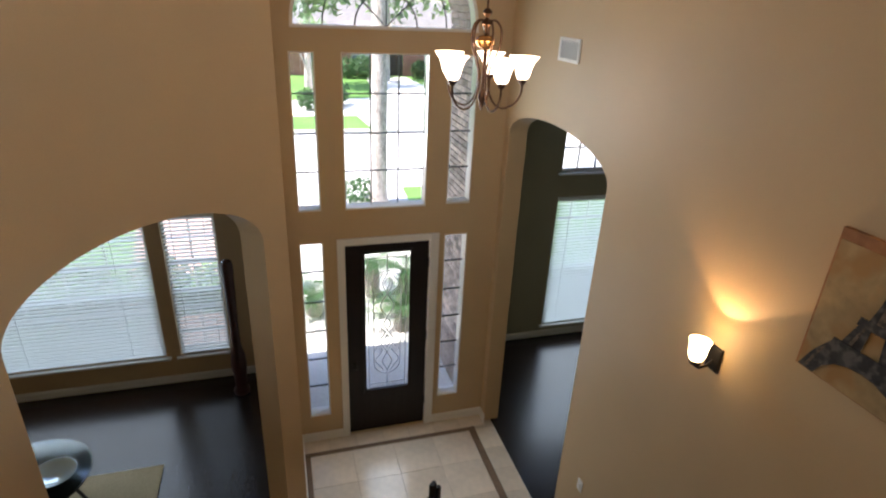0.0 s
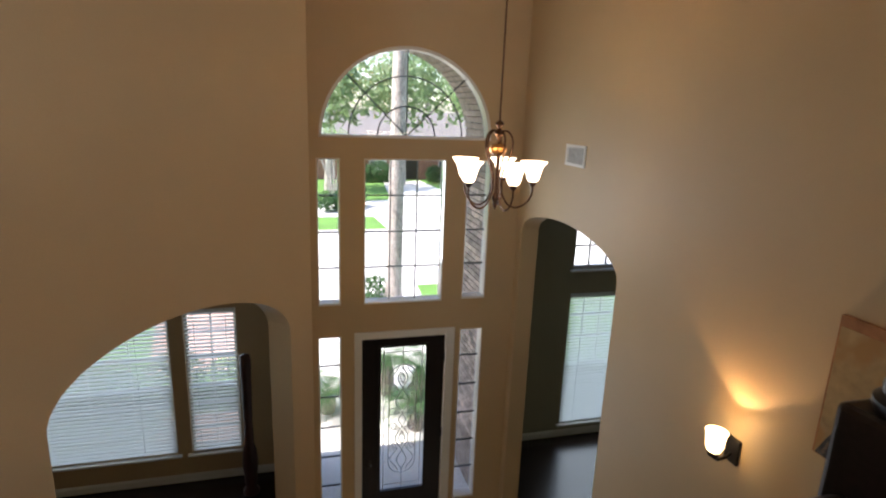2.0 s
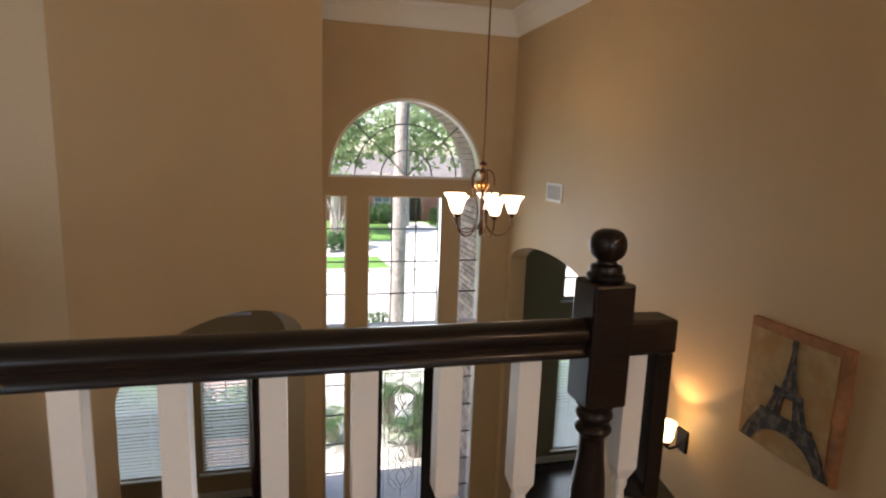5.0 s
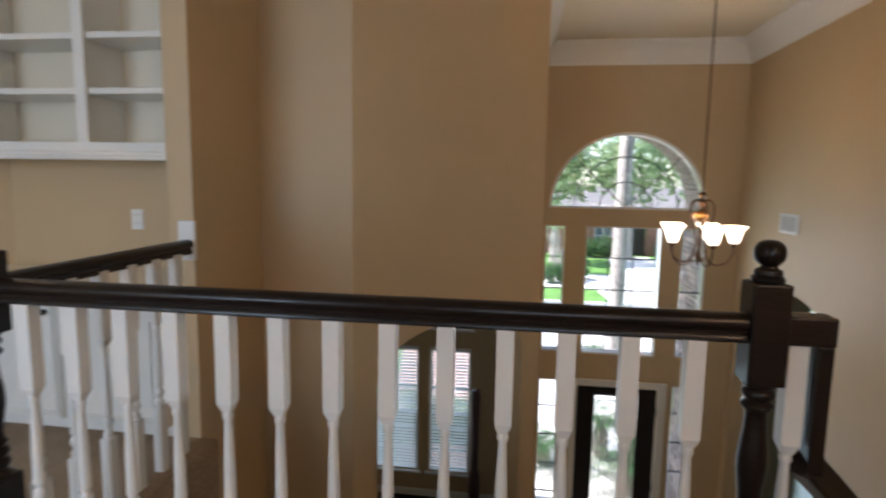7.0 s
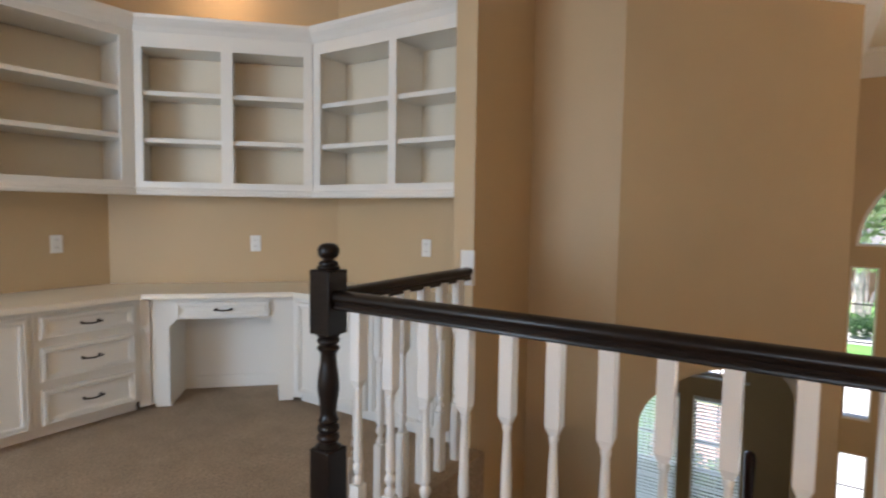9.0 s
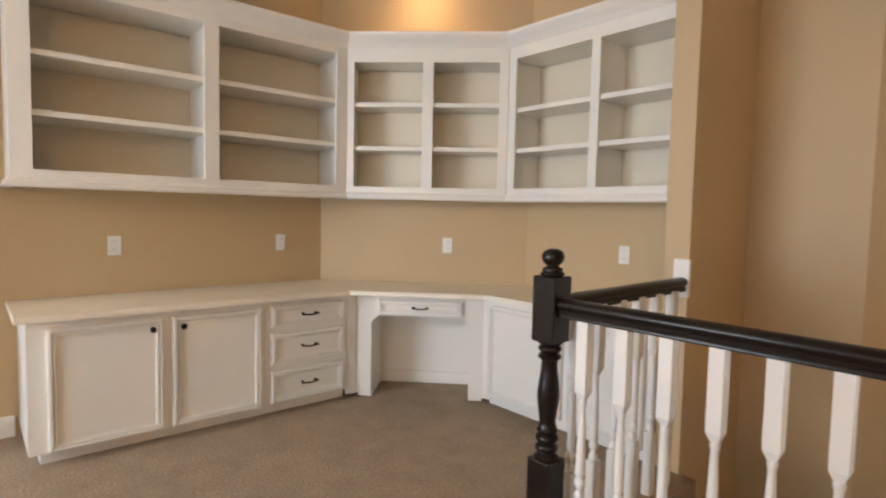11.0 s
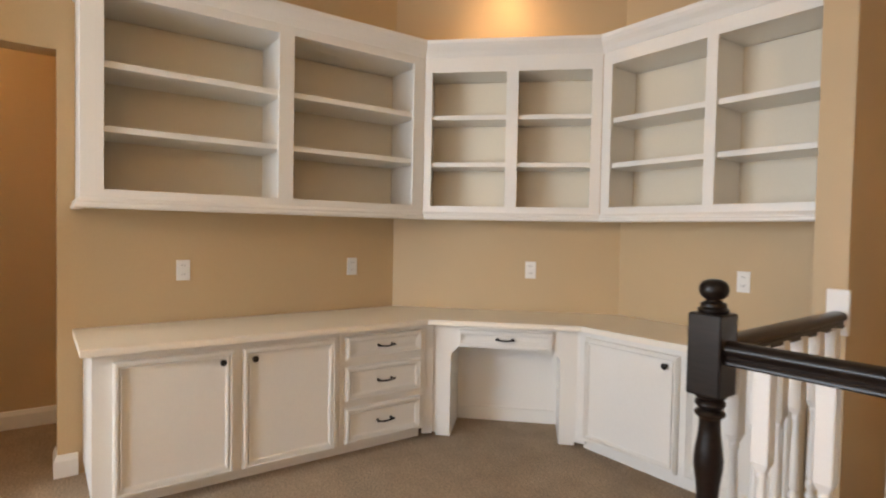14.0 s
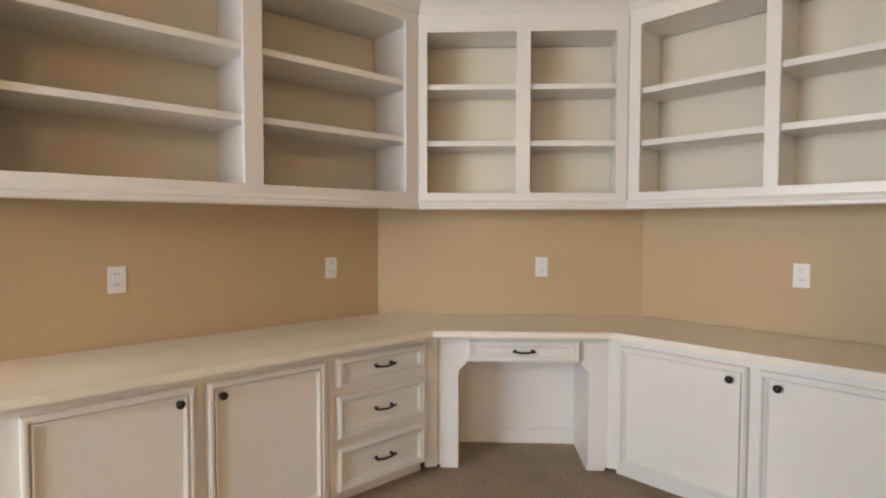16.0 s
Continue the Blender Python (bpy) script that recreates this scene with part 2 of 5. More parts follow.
def prism(bm, poly, z0, z1, m=None):
    """A flat polygon of (x, y) raised from z0 to z1."""
    a = [bm.verts.new((x, y, z0)) for x, y in poly]
    b = [bm.verts.new((x, y, z1)) for x, y in poly]
    n = len(poly)
    bm.faces.new(a[::-1])
    bm.faces.new(b)
    for i in range(n):
        bm.faces.new((a[i], a[(i + 1) % n], b[(i + 1) % n], b[i]))
    if m is not None:
        bmesh.ops.transform(bm, matrix=m, verts=a + b)
    return bm


def sweep(bm, profile, path, closed=False):
    """A profile of (out, up) carried along a level path of (x, y, z), mitred; out is to the right of the way."""
    pts = [Vector(p) for p in path]
    n = len(pts)
    rings = []
    for i, p in enumerate(pts):
        din = (p - pts[i - 1]) if (i > 0 or closed) else None
        dout = (pts[(i + 1) % n] - p) if (i < n - 1 or closed) else None
        d1 = (din or dout).normalized()
        d2 = (dout or din).normalized()
        n1, n2 = Vector((d1.y, -d1.x, 0)), Vector((d2.y, -d2.x, 0))
        nn = (n1 + n2).normalized()
        k = 1 / max(0.3, nn.dot(n1))
        rings.append([bm.verts.new(p + nn * (o * k) + Vector((0, 0, u))) for o, u in profile])
    m = len(profile)
    for i in range(n if closed else n - 1):
        a, b = rings[i], rings[(i + 1) % n]
        for j in range(m):
            bm.faces.new((a[j], a[(j + 1) % m], b[(j + 1) % m], b[j]))
    if not closed:
        bm.faces.new(rings[0][::-1])
        bm.faces.new(rings[-1])
    return bm


def tube(bm, pts, r, seg=8):
    """A round rod along points; r is one radius or one for each point."""
    pts = [Vector(p) for p in pts]
    rs = r if isinstance(r, (list, tuple)) else [r] * len(pts)
    rings, up = [], Vector((0.13, 0.21, 0.97)).normalized()
    for i, p in enumerate(pts):
        d = (pts[min(i + 1, len(pts) - 1)] - pts[max(i - 1, 0)]).normalized()
        a = d.cross(up)
        if a.length < 0.05:
            a = d.cross(Vector((1, 0, 0)))
        a.normalize()
        b = d.cross(a)
        up = b if b.dot(up) > 0 else -b
        rings.append([bm.verts.new(p + (a * math.cos(t) + b * math.sin(t)) * rs[i]) for t in (2 * math.pi * k / seg for k in range(seg))])
    for a, b in zip(rings, rings[1:]):
        for i in range(seg):
            bm.faces.new((a[i], a[(i + 1) % seg], b[(i + 1) % seg], b[i]))
    bm.faces.new(rings[0][::-1])
    bm.faces.new(rings[-1])
    return bm


def slab(bm, u0, u1, zb0, zb1, zt0, zt1, depth, m):
    """One upright strip of a wall; its foot and head may slope."""
    vs = [bm.verts.new(m @ Vector(v)) for v in ((u0, 0, zb0), (u1, 0, zb1), (u1, depth, zb1), (u0, depth, zb0), (u0, 0, zt0), (u1, 0, zt1), (u1, depth, zt1), (u0, depth, zt0))]
    for q in ((3, 2, 1, 0), (4, 5, 6, 7), (0, 1, 5, 4), (1, 2, 6, 5), (2, 3, 7, 6), (3, 0, 4, 7)):
        bm.faces.new([vs[i] for i in q])


def wall(name, p0, angle, length, z0, z1, depth, mat, holes=(), label="", parent_kind="structure"):
    """A wall from p0 along angle; its seen face at local y = 0, its body behind. holes: (u0, u1, zb, zt, rise): rise > 0 arches the head."""
    m = pose(p0[0], p0[1], 0, 0, 0, angle)
    bm = bmesh.new()
    cuts = {0.0, length}
    for u0, u1, zb, zt, rise in holes:
        cuts |= {u0, u1}
        if rise:
            cuts |= {u0 + (u1 - u0) * (1 - math.cos(math.pi * i / 28)) / 2 for i in range(29)}
    cuts = sorted(cuts)

    def head(h, u):
        u0, u1, zb, zt, rise = h
        s = (2 * u - u0 - u1) / (u1 - u0)
        return zt + rise * math.sqrt(max(0, 1 - s * s))

    for a, b in zip(cuts, cuts[1:]):
        if b - a < 1e-5:
            continue
        mid = (a + b) / 2
        inside = sorted((h for h in holes if h[0] < mid < h[1]), key=lambda h: h[2])
        lo0 = lo1 = z0
        for h in inside:
            if h[2] > z0 + 1e-4:
                slab(bm, a, b, lo0, lo1, h[2], h[2], depth, m)
            lo0, lo1 = head(h, a), head(h, b)
        slab(bm, a, b, lo0, lo1, z1, z1, depth, m)
    bmesh.ops.remove_doubles(bm, verts=bm.verts, dist=1e-5)
    bm.verts.index_update()
    twins = {}
    for face in bm.faces:
        twins.setdefault(frozenset(v.index for v in face.verts), []).append(face)
    bmesh.ops.delete(bm, geom=[face for pair in twins.values() if len(pair) > 1 for face in pair], context="FACES_ONLY")
    ob = link(name, bm, mat)
    return tagged(ob, label or "tan painted plaster wall", "wall", kind=parent_kind)


def plate_of(name, poly, z0, z1, mat, label, category):
    return tagged(link(name, prism(bmesh.new(), poly, z0, z1), mat), label, category, kind="structure")


# ---- large structure ----
plate_of("ground", [(-300, 6.13), (300, 6.13), (300, 600), (-300, 600)], -4.3, -3.85, GRASS, "mown green lawn reaching far off", "lawn")
plate_of("floor_foyer_bed", [(-4.6, -4.0), (RIGHT + 0.2, -4.0), (RIGHT + 0.2, FRONT + 0.2), (-4.6, FRONT + 0.2)], LOW - 0.2, LOW - 0.012, GROUT, "grout bed under the foyer tiles", "floor")
plate_of("floor_upper", [(-7.6, -4.0), (RIGHT, -4.0), (RIGHT, 0.45), (0.47, 0.45), (0.47, 0.80), (-1.64, 0.80), (-1.64, POST_Y), (POST_A, POST_Y + 0.02), (POST_A, WALL_Y + 0.2), (WALL_X - 0.2, WALL_Y + 0.2), (WALL_X - 0.2, 0.0), (-7.6, 0.0)], -0.30, 0.0, CARPET, "taupe cut pile carpet on the upper floor", "carpet")
plate_of("ceiling_foyer", [(POST_B, 0.72), (RIGHT + 0.2, 0.72), (RIGHT + 0.2, FRONT + 0.2), (POST_B, FRONT + 0.2)], CEIL, UPTOP + 0.15, CEILPAINT, "cream textured plaster ceiling", "ceiling")
plate_of("ceiling_landing", [(-7.6, -4.2), (RIGHT + 0.2, -4.2), (RIGHT + 0.2, 0.719), (POST_B - 0.001, 0.719), (POST_B - 0.001, 2.6), (-7.6, 2.6)], UPTOP, UPTOP + 0.15, CEILPAINT, "cream textured plaster ceiling", "ceiling")

ENTRY_HOLES = [
    (0.10, 0.34, -3.27, -1.04, 0), (0.545, 1.49, LOW, -1.09, 0), (1.64, 1.905, -3.23, -1.04, 0),
    (0.11, 0.337, -0.695, 0.82, 0), (0.575, 1.415, -0.70, 0.82, 0), (1.64, 1.905, -0.69, 0.82, 0),
    (0.137, 1.884, 1.02, 1.02, 0.873)]
X0 = NICHE - 0.2
wall("wall_entry", (X0, FRONT), 0, RIGHT + 0.2 - X0, LOW - 0.2, CEIL, 0.16, PAINT, [(a - X0, b - X0, c, d, e) for a, b, c, d, e in ENTRY_HOLES], "tan painted entrance wall with tall windows")
# stair wall, seen face towards -x, arch into the front study
wall("wall_stair", (RIGHT, FRONT), -90, FRONT + 4.2, LOW - 0.2, UPTOP, 0.2, PAINT, [(FRONT - 5.83, FRONT - 3.965, LOW - 0.2, 0.10, 0.262)], "tan painted stair wall with an arched opening")
wall("wall_niche", (NICHE, 3.665), 90, FRONT - 3.665, LOW - 0.2, CEIL, 0.16, PAINT, (), "tan painted side wall of the entrance bay")
DIAG0 = (-1.165, 2.51)
DIAG_LEN = math.hypot(NICHE - DIAG0[0], 3.66 - DIAG0[1])
DIAG_ANG = math.degrees(math.atan2(3.66 - DIAG0[1], NICHE - DIAG0[0]))
wall("wall_arch", DIAG0, DIAG_ANG, DIAG_LEN, LOW - 0.2, CEIL, 0.18, PAINT, [(0.175, 1.45, LOW - 0.2, 0.03, 0.315)], "tan painted angled wall with an arched opening")
wall("wall_return", (POST_B, 2.51), 0, DIAG0[0] - POST_B, LOW - 0.2, CEIL, 0.12, PAINT, (), "tan painted wall beside the arch")
wall("wall_post", (POST_B, POST_Y), 90, 2.495 - POST_Y + 0.12, LOW - 0.2, UPTOP, POST_B - POST_A, PAINT, (), "tan painted wall end closing the study nook")
wall("wall_under_rail", (-1.72, 0.70), 90, POST_Y - 0.70, LOW - 0.2, -0.30, 0.12, PAINT, (), "tan painted wall below the nook")
wall("wall_nook_left", (WALL_X, -0.81), 90, 0.81 + 1.17, 0, UPTOP, 0.15, PAINT, (), "tan painted wall behind the cabinets")
wall("wall_nook_corner", (WALL_X, 1.165), 45, 1.57, 0, UPTOP, 0.15, PAINT, (), "tan painted angled corner wall")
wall("wall_nook_right", (-3.185, WALL_Y), 0, -1.80 + 3.185, 0, UPTOP, 0.15, PAINT, (), "tan painted wall behind the cabinets")
wall("wall_hall_head", (WALL_X, -4.2), 90, 4.2 - 0.81, 2.17, UPTOP, 0.15, PAINT, (), "tan painted header over the hall opening")
wall("wall_hall_end", (-5.27, -4.2), 90, 4.2, 0, UPTOP, 0.15, PAINT, (), "tan painted wall of the side hall")
wall("wall_hall_side", (-5.3, -0.75), 0, 0.99, 0, UPTOP, 0.15, PAINT, (), "tan painted wall of the side hall")
wall("wall_back", (RIGHT + 0.2, -4.0), 180, 9.8, LOW - 0.2, UPTOP, 0.2, PAINT, [(1.588, 3.088, 0.5, 2.4, 0), (4.488, 6.288, 0.5, 2.4, 0)], "tan painted wall behind the landing")
# unseen stub added to keep the landing daylight off the stair wall
wall("wall_landing_side", (-1.70, -4.0), 90, 2.05, 0, UPTOP, 0.12, PAINT, (), "tan painted light blocker beside the landing, unseen")
wall("wall_foyer_left", (-4.5, -4.2), 90, 6.8, LOW - 0.2, -0.3, 0.1, PAINT, (), "tan painted lower hall wall")

# dining room and front study
for nm, xa, xb, mat, ttl in (("dining", -5.0, NICHE - 0.16, PAINT, "dining room"), ("study", RIGHT + 0.2, 6.2, STUDYPAINT, "front study")):
    wins = [(-3.62, -1.66), (-1.49, -0.86)] if nm == "dining" else [(3.82, 4.95)]
    hs = []
    for a, b in wins:
        hs += [(a - xa, b - xa, -3.20 if nm == "dining" else -3.40, -1.20 if nm == "dining" else -1.25, 0), (a - xa, b - xa, -0.90 if nm == "dining" else -0.88, -0.20, 0)]
    wall("wall_street_" + nm, (xa, STREET), 0, xb - xa, LOW - 0.2, ROOMTOP, 0.2, mat, hs, "painted street wall of the " + ttl)
    plate_of("floor_" + nm + "_bed", [(xa - .1, 2.3), (xb, 2.3), (xb, STREET + 0.2), (xa - .1, STREET + 0.2)] if nm == "study" else [(xa - .1, 2.62), (-1.3, 2.62), (-0.2, 3.75), (xb, 3.75), (xb, STREET + 0.2), (xa - .1, STREET + 0.2)], LOW - 0.2, LOW - 0.008, WOODFLOOR, "dark wood subfloor of the " + ttl, "floor")
    plate_of("ceiling_" + nm, [(xa - .1, 2.3), (xb, 2.3), (xb, STREET + 0.2), (xa - .1, STREET + 0.2)] if nm == "study" else [(xa - .1, 2.62), (-1.35, 2.62), (-0.25, 3.75), (xb, 3.75), (xb, STREET + 0.2), (xa - .1, STREET + 0.2)], ROOMTOP, ROOMTOP + 0.12, CEILPAINT, "cream ceiling of the " + ttl, "ceiling")
wall("wall_dining_left", (-5.0, 2.5), 90, 5.2, LOW - 0.2, ROOMTOP, 0.1, PAINT, (), "tan painted dining room wall")
wall("wall_dining_back", (-1.30, 2.63), 180, 3.8, LOW - 0.2, ROOMTOP, 0.1, PAINT, (), "tan painted dining room wall")
wall("wall_dining_side", (NICHE - 0.165, STREET), -90, 1.7, LOW - 0.2, ROOMTOP, 0.1, PAINT, (), "tan painted dining room wall")
wall("wall_study_right", (6.2, STREET), -90, 5.2, LOW - 0.2, ROOMTOP, 0.1, STUDYPAINT, (), "olive painted study wall")
wall("wall_study_back", (6.2, 2.4), 180, 3.8, LOW - 0.2, ROOMTOP, 0.1, STUDYPAINT, (), "olive painted study wall")
wall("wall_study_porch", (RIGHT + 0.205, 6.2), 90, 1.3, LOW - 0.2, ROOMTOP, 0.1, STUDYPAINT, (), "olive painted study wall")

# crown moulding and baseboards
CROWN = [(0, 0), (0, -0.25), (0.014, -0.25), (0.016, -0.225), (0.024, -0.205), (0.045, -0.16), (0.072, -0.11), (0.105, -0.07), (0.128, -0.05), (0.132, -0.03), (0.145, -0.022), (0.145, 0)]
crown_run = [(RIGHT, 0.73, CEIL), (RIGHT, FRONT, CEIL), (NICHE, FRONT, CEIL), (NICHE, 3.66, CEIL), (DIAG0[0], DIAG0[1], CEIL), (POST_B, 2.51, CEIL), (POST_B, POST_Y, CEIL)]
tagged(link("trim_crown", sweep(bmesh.new(), [(-o, u) for o, u in CROWN], crown_run), WHITE), "cream crown moulding under the ceiling", "moulding", kind="structure")
BASE = [(0, 0), (-0.016, 0), (-0.016, 0.085), (-0.011, 0.098), (-0.006, 0.112), (0, 0.115)]


def skirting(name, pts, z):
    tagged(link(name, sweep(bmesh.new(), BASE, [(x, y, z) for x, y in pts]), WHITE), "white painted baseboard", "baseboard", kind="structure")


skirting("baseboard_entry_left", [(0.474, FRONT), (NICHE, FRONT), (NICHE, 3.665)], LOW)
skirting("baseboard_entry_right", [(RIGHT, 5.79), (RIGHT, FRONT), (1.579, FRONT)], LOW)
skirting("baseboard_stair", [(RIGHT, -1.0), (RIGHT, 3.975)], LOW)
skirting("baseboard_hall", [(-4.45, -0.75), (-5.27, -0.75), (-5.27, -4.0)], 0)
skirting("baseboard_nook", [(WALL_X, -0.72), (WALL_X, -0.81), (WALL_X - 0.15, -0.81)], 0)
skirting("baseboard_dining", [(-0.21, 5.9), (-0.21, STREET), (-5.0, STREET)], LOW)
skirting("baseboard_study", [(6.2, STREET), (2.45, STREET)], LOW)


# ---- windows of the entrance wall ----
def window(name, x0, x1, z0, z1, y, cols, rows, label, arch=0.0, bar=0.007, frame_w=0.012):
    """White sill and reveal frame, dark bars, one clear pane."""
    win = thing(name, pose((x0 + x1) / 2, y, z0), label, "window", kind="structure")
    w, h = (x1 - x0) / 2, z1 - z0
    bm = bmesh.new()
    if arch:
        prof = [(math.cos(math.pi * i / 40) * w, math.sin(math.pi * i / 40) * w) for i in range(41)]
        for a, b in zip(prof, prof[1:]):
            k = 1 - 0.03 / w
            poly = [a, b, (b[0] * k, b[1] * k), (a[0] * k, a[1] * k)]
            prism(bm, poly, -0.05, 0.096, pose(0, 0, 0, 90))
        box(bm, -w, -0.03, 0, w, 0.05, 0.025)
    else:
        box(bm, -w, -0.03, 0, w, 0.05, 0.02)
        box(bm, -w, -0.096, h - frame_w, w, 0.05, h)
        box(bm, -w, -0.096, 0.023, -w + frame_w, 0.05, h - frame_w)
        box(bm, w - frame_w, -0.096, 0.023, w, 0.05, h - frame_w)
    part("window_frame", bm, WHITE, win)
    part("window_sill", boxed(-w, -0.10, 0, w, -0.031, 0.022, bevel=0.004), WHITE, win)
    bm = bmesh.new()
    if arch:
        arc = [(math.cos(math.pi * i / 40), math.sin(math.pi * i / 40)) for i in range(41)]
        prism(bm, [(c * (w - 0.02), s * (w - 0.02)) for c, s in arc], -0.004, 0.0, pose(0, 0.012, 0, 90))
        pane = part("pane", bm, GLASS, win)
        for r in (w * 0.335, w * 0.665):
            bm = bmesh.new()
            tube(bm, [(c * r, 0, s * r + 0.02) for c, s in arc], bar * 1.1, 6)
            part("arc_bar", bm, MUNTIN, win)
        for a in (45, 90, 135):
            c, s = math.cos(radians(a)), math.sin(radians(a))
            part("spoke_bar", tube(bmesh.new(), [(0, 0, 0.02), (c * (w - 0.02), 0, s * (w - 0.02))], bar, 6), MUNTIN, win)
    else:
        pane = part("pane", boxed(-w + 0.01, 0.010, 0.01, w - 0.01, 0.015, h - 0.01), GLASS, win)
        for i in range(1, cols):
            x = -w + 2 * w * i / cols
            part("upright_bar", boxed(x - bar, -0.006, 0.02, x + bar, 0.008, h - 0.012), MUNTIN, win)
        for i in range(1, rows):
            z = h * i / rows
            part("level_bar", boxed(-w + 0.012, -0.007, z - bar, w - 0.012, 0.009, z + bar), MUNTIN, win)
    pane.visible_shadow = False
    return win


WY = FRONT + 0.10
window("window_1", 0.10, 0.34, -3.27, -1.04, WY, 1, 6, "tall narrow sidelight with dark leaded bars")
window("window_2", 1.64, 1.905, -3.23, -1.04, WY, 1, 6, "tall narrow sidelight with dark leaded bars")
window("window_3", 0.11, 0.337, -0.695, 0.82, WY, 1, 4, "narrow upper window with dark bars")
window("window_4", 0.575, 1.415, -0.70, 0.82, WY, 3, 4, "wide upper window with dark bars over the door")
window("window_5", 1.64, 1.905, -0.69, 0.82, WY, 1, 4, "narrow upper window with dark bars")
window("window_6", 0.137, 1.884, 1.02, 1.89, WY, 1, 1, "half round fanlight with dark sunburst bars", arch=1.0)

# ---- entrance door ----
door = thing("door_1", pose(1.017, FRONT + 0.03, LOW), "black brown door with an oval leaded glass", "door", kind="structure")
DW, DH = 0.46, 2.51
bm = bmesh.new()
for d in ((-DW, 0, 0.01, -0.262, 0.045, DH), (0.262, 0, 0.01, DW, 0.045, DH), (-0.262, 0, 0.01, 0.262, 0.045, 0.60), (-0.262, 0, 2.42, 0.262, 0.045, DH)):
    box(bm, *d)
part("leaf", bm, DOORBLACK, door)
bm = bmesh.new()
for d in ((-0.275, -0.012, 0.587, 0.275, 0.0, 0.612), (-0.275, -0.012, 2.408, 0.275, 0.0, 2.433), (-0.275, -0.012, 0.612, -0.25, 0.0, 2.408), (0.25, -0.012, 0.612, 0.275, 0.0, 2.408)):
    box(bm, *d)
part("glass_stop", bm, DOORBLACK, door)
g = part("pane", boxed(-0.262, 0.02, 0.6, 0.262, 0.028, 2.42), GLASS, door)
g.visible_shadow = False
bm = bmesh.new()
for x in (-0.215, 0.215):
    tube(bm, [(x, 0.014, 0.62), (x, 0.014, 2.40)], 0.005, 5)
for z in (0.68, 2.34):
    tube(bm, [(-0.25, 0.014, z), (0.25, 0.014, z)], 0.005, 5)
part("came_border", bm, CAME, door, "silver lead border lines")
bm = bmesh.new()


def leaf_outline(cz, rx, rz, n=24):
    """A pointed oval that stands upright."""
    half = [(rx * math.sin(math.pi * i / n) ** 1.5, cz - rz + 2 * rz * i / n) for i in range(n + 1)]
    return [(x, 0.013, z) for x, z in half] + [(-x, 0.013, z) for x, z in half[::-1]]


def scroll(cx, cz, r, turn, flip, n=34):
    """A spiral that winds inwards from its outer end."""
    return [(cx + flip * r * (1 - 0.8 * i / n) * math.cos(turn + i * 0.30), 0.013, cz + r * (1 - 0.8 * i / n) * math.sin(turn + i * 0.30)) for i in range(n)]


race = [(0.155 * math.cos(radians(a)), 0.013, (2.02 if a < 180 else 0.98) + 0.16 * math.sin(radians(a))) for a in range(0, 361, 10)]
tube(bm, race + [race[0]], 0.0055, 5)
for cz, rx, rz in ((2.02, 0.055, 0.13), (1.74, 0.075, 0.16), (1.50, 0.04, 0.09), (1.27, 0.075, 0.16), (0.99, 0.055, 0.13), (2.02, 0.025, 0.07), (1.27, 0.035, 0.09)):
    tube(bm, leaf_outline(cz, rx, rz), 0.0055, 5)
for s in (-1, 1):
    for cx, cz, r, turn in ((0.105, 1.90, 0.05, 0.4), (0.11, 1.62, 0.06, 2.2), (0.10, 1.42, 0.055, -0.6), (0.11, 1.16, 0.05, 1.4), (0.06, 1.60, 0.035, 3.0), (0.06, 1.40, 0.035, 0.0)):
        tube(bm, scroll(s * cx, cz, r, turn, s), 0.005, 5)
    tube(bm, [(s * (0.05 + 0.085 * math.sin(math.pi * i / 20) ** 2), 0.013, 0.86 + 0.30 * i / 20) for i in range(21)], 0.005, 5)
    tube(bm, [(s * (0.05 + 0.085 * math.sin(math.pi * i / 20) ** 2), 0.013, 1.86 + 0.30 * i / 20) for i in range(21)], 0.005, 5)
    tube(bm, [(s * 0.155, 0.013, 1.5 + 0.05 * s), (s * 0.215, 0.013, 1.5 + 0.05 * s)], 0.005, 5)
tube(bm, [(0, 0.013, 0.62), (0, 0.013, 0.86)], 0.005, 5)
tube(bm, [(0, 0.013, 2.15), (0, 0.013, 2.40)], 0.005, 5)
part("came_scrollwork", bm, CAME, door, "silver lead scroll ornament")
for z in (0.35, 1.3, 2.25):
    part("hinge", lathe([(0.012, -0.05), (0.012, 0.05)], 10, m=pose(0.468, -0.008, z)), BLACKMETAL, door)
kn = bmesh.new()
lathe([(0.035, 0), (0.035, 0.008), (0.012, 0.012), (0.012, 0.04), (0.028, 0.05), (0.03, 0.065), (0.018, 0.078)], 16, kn, pose(-0.38, 0.0, 1.0, 90))
part("door_knob", kn, BLACKMETAL, door, smooth=True)
trim = thing("trim_door", pose(1.017, FRONT, LOW), "white painted door casing", "casing", kind="structure")
for nm, d in (("casing_left", (-0.543, -0.022, 0, -0.462, 0.0, 2.61)), ("casing_right", (0.462, -0.022, 0, 0.562, 0.0, 2.61)), ("casing_head", (-0.462, -0.022, 2.53, 0.462, 0.0, 2.61))):
    part("casing", boxed(*d, bevel=0.005), WHITE, trim)


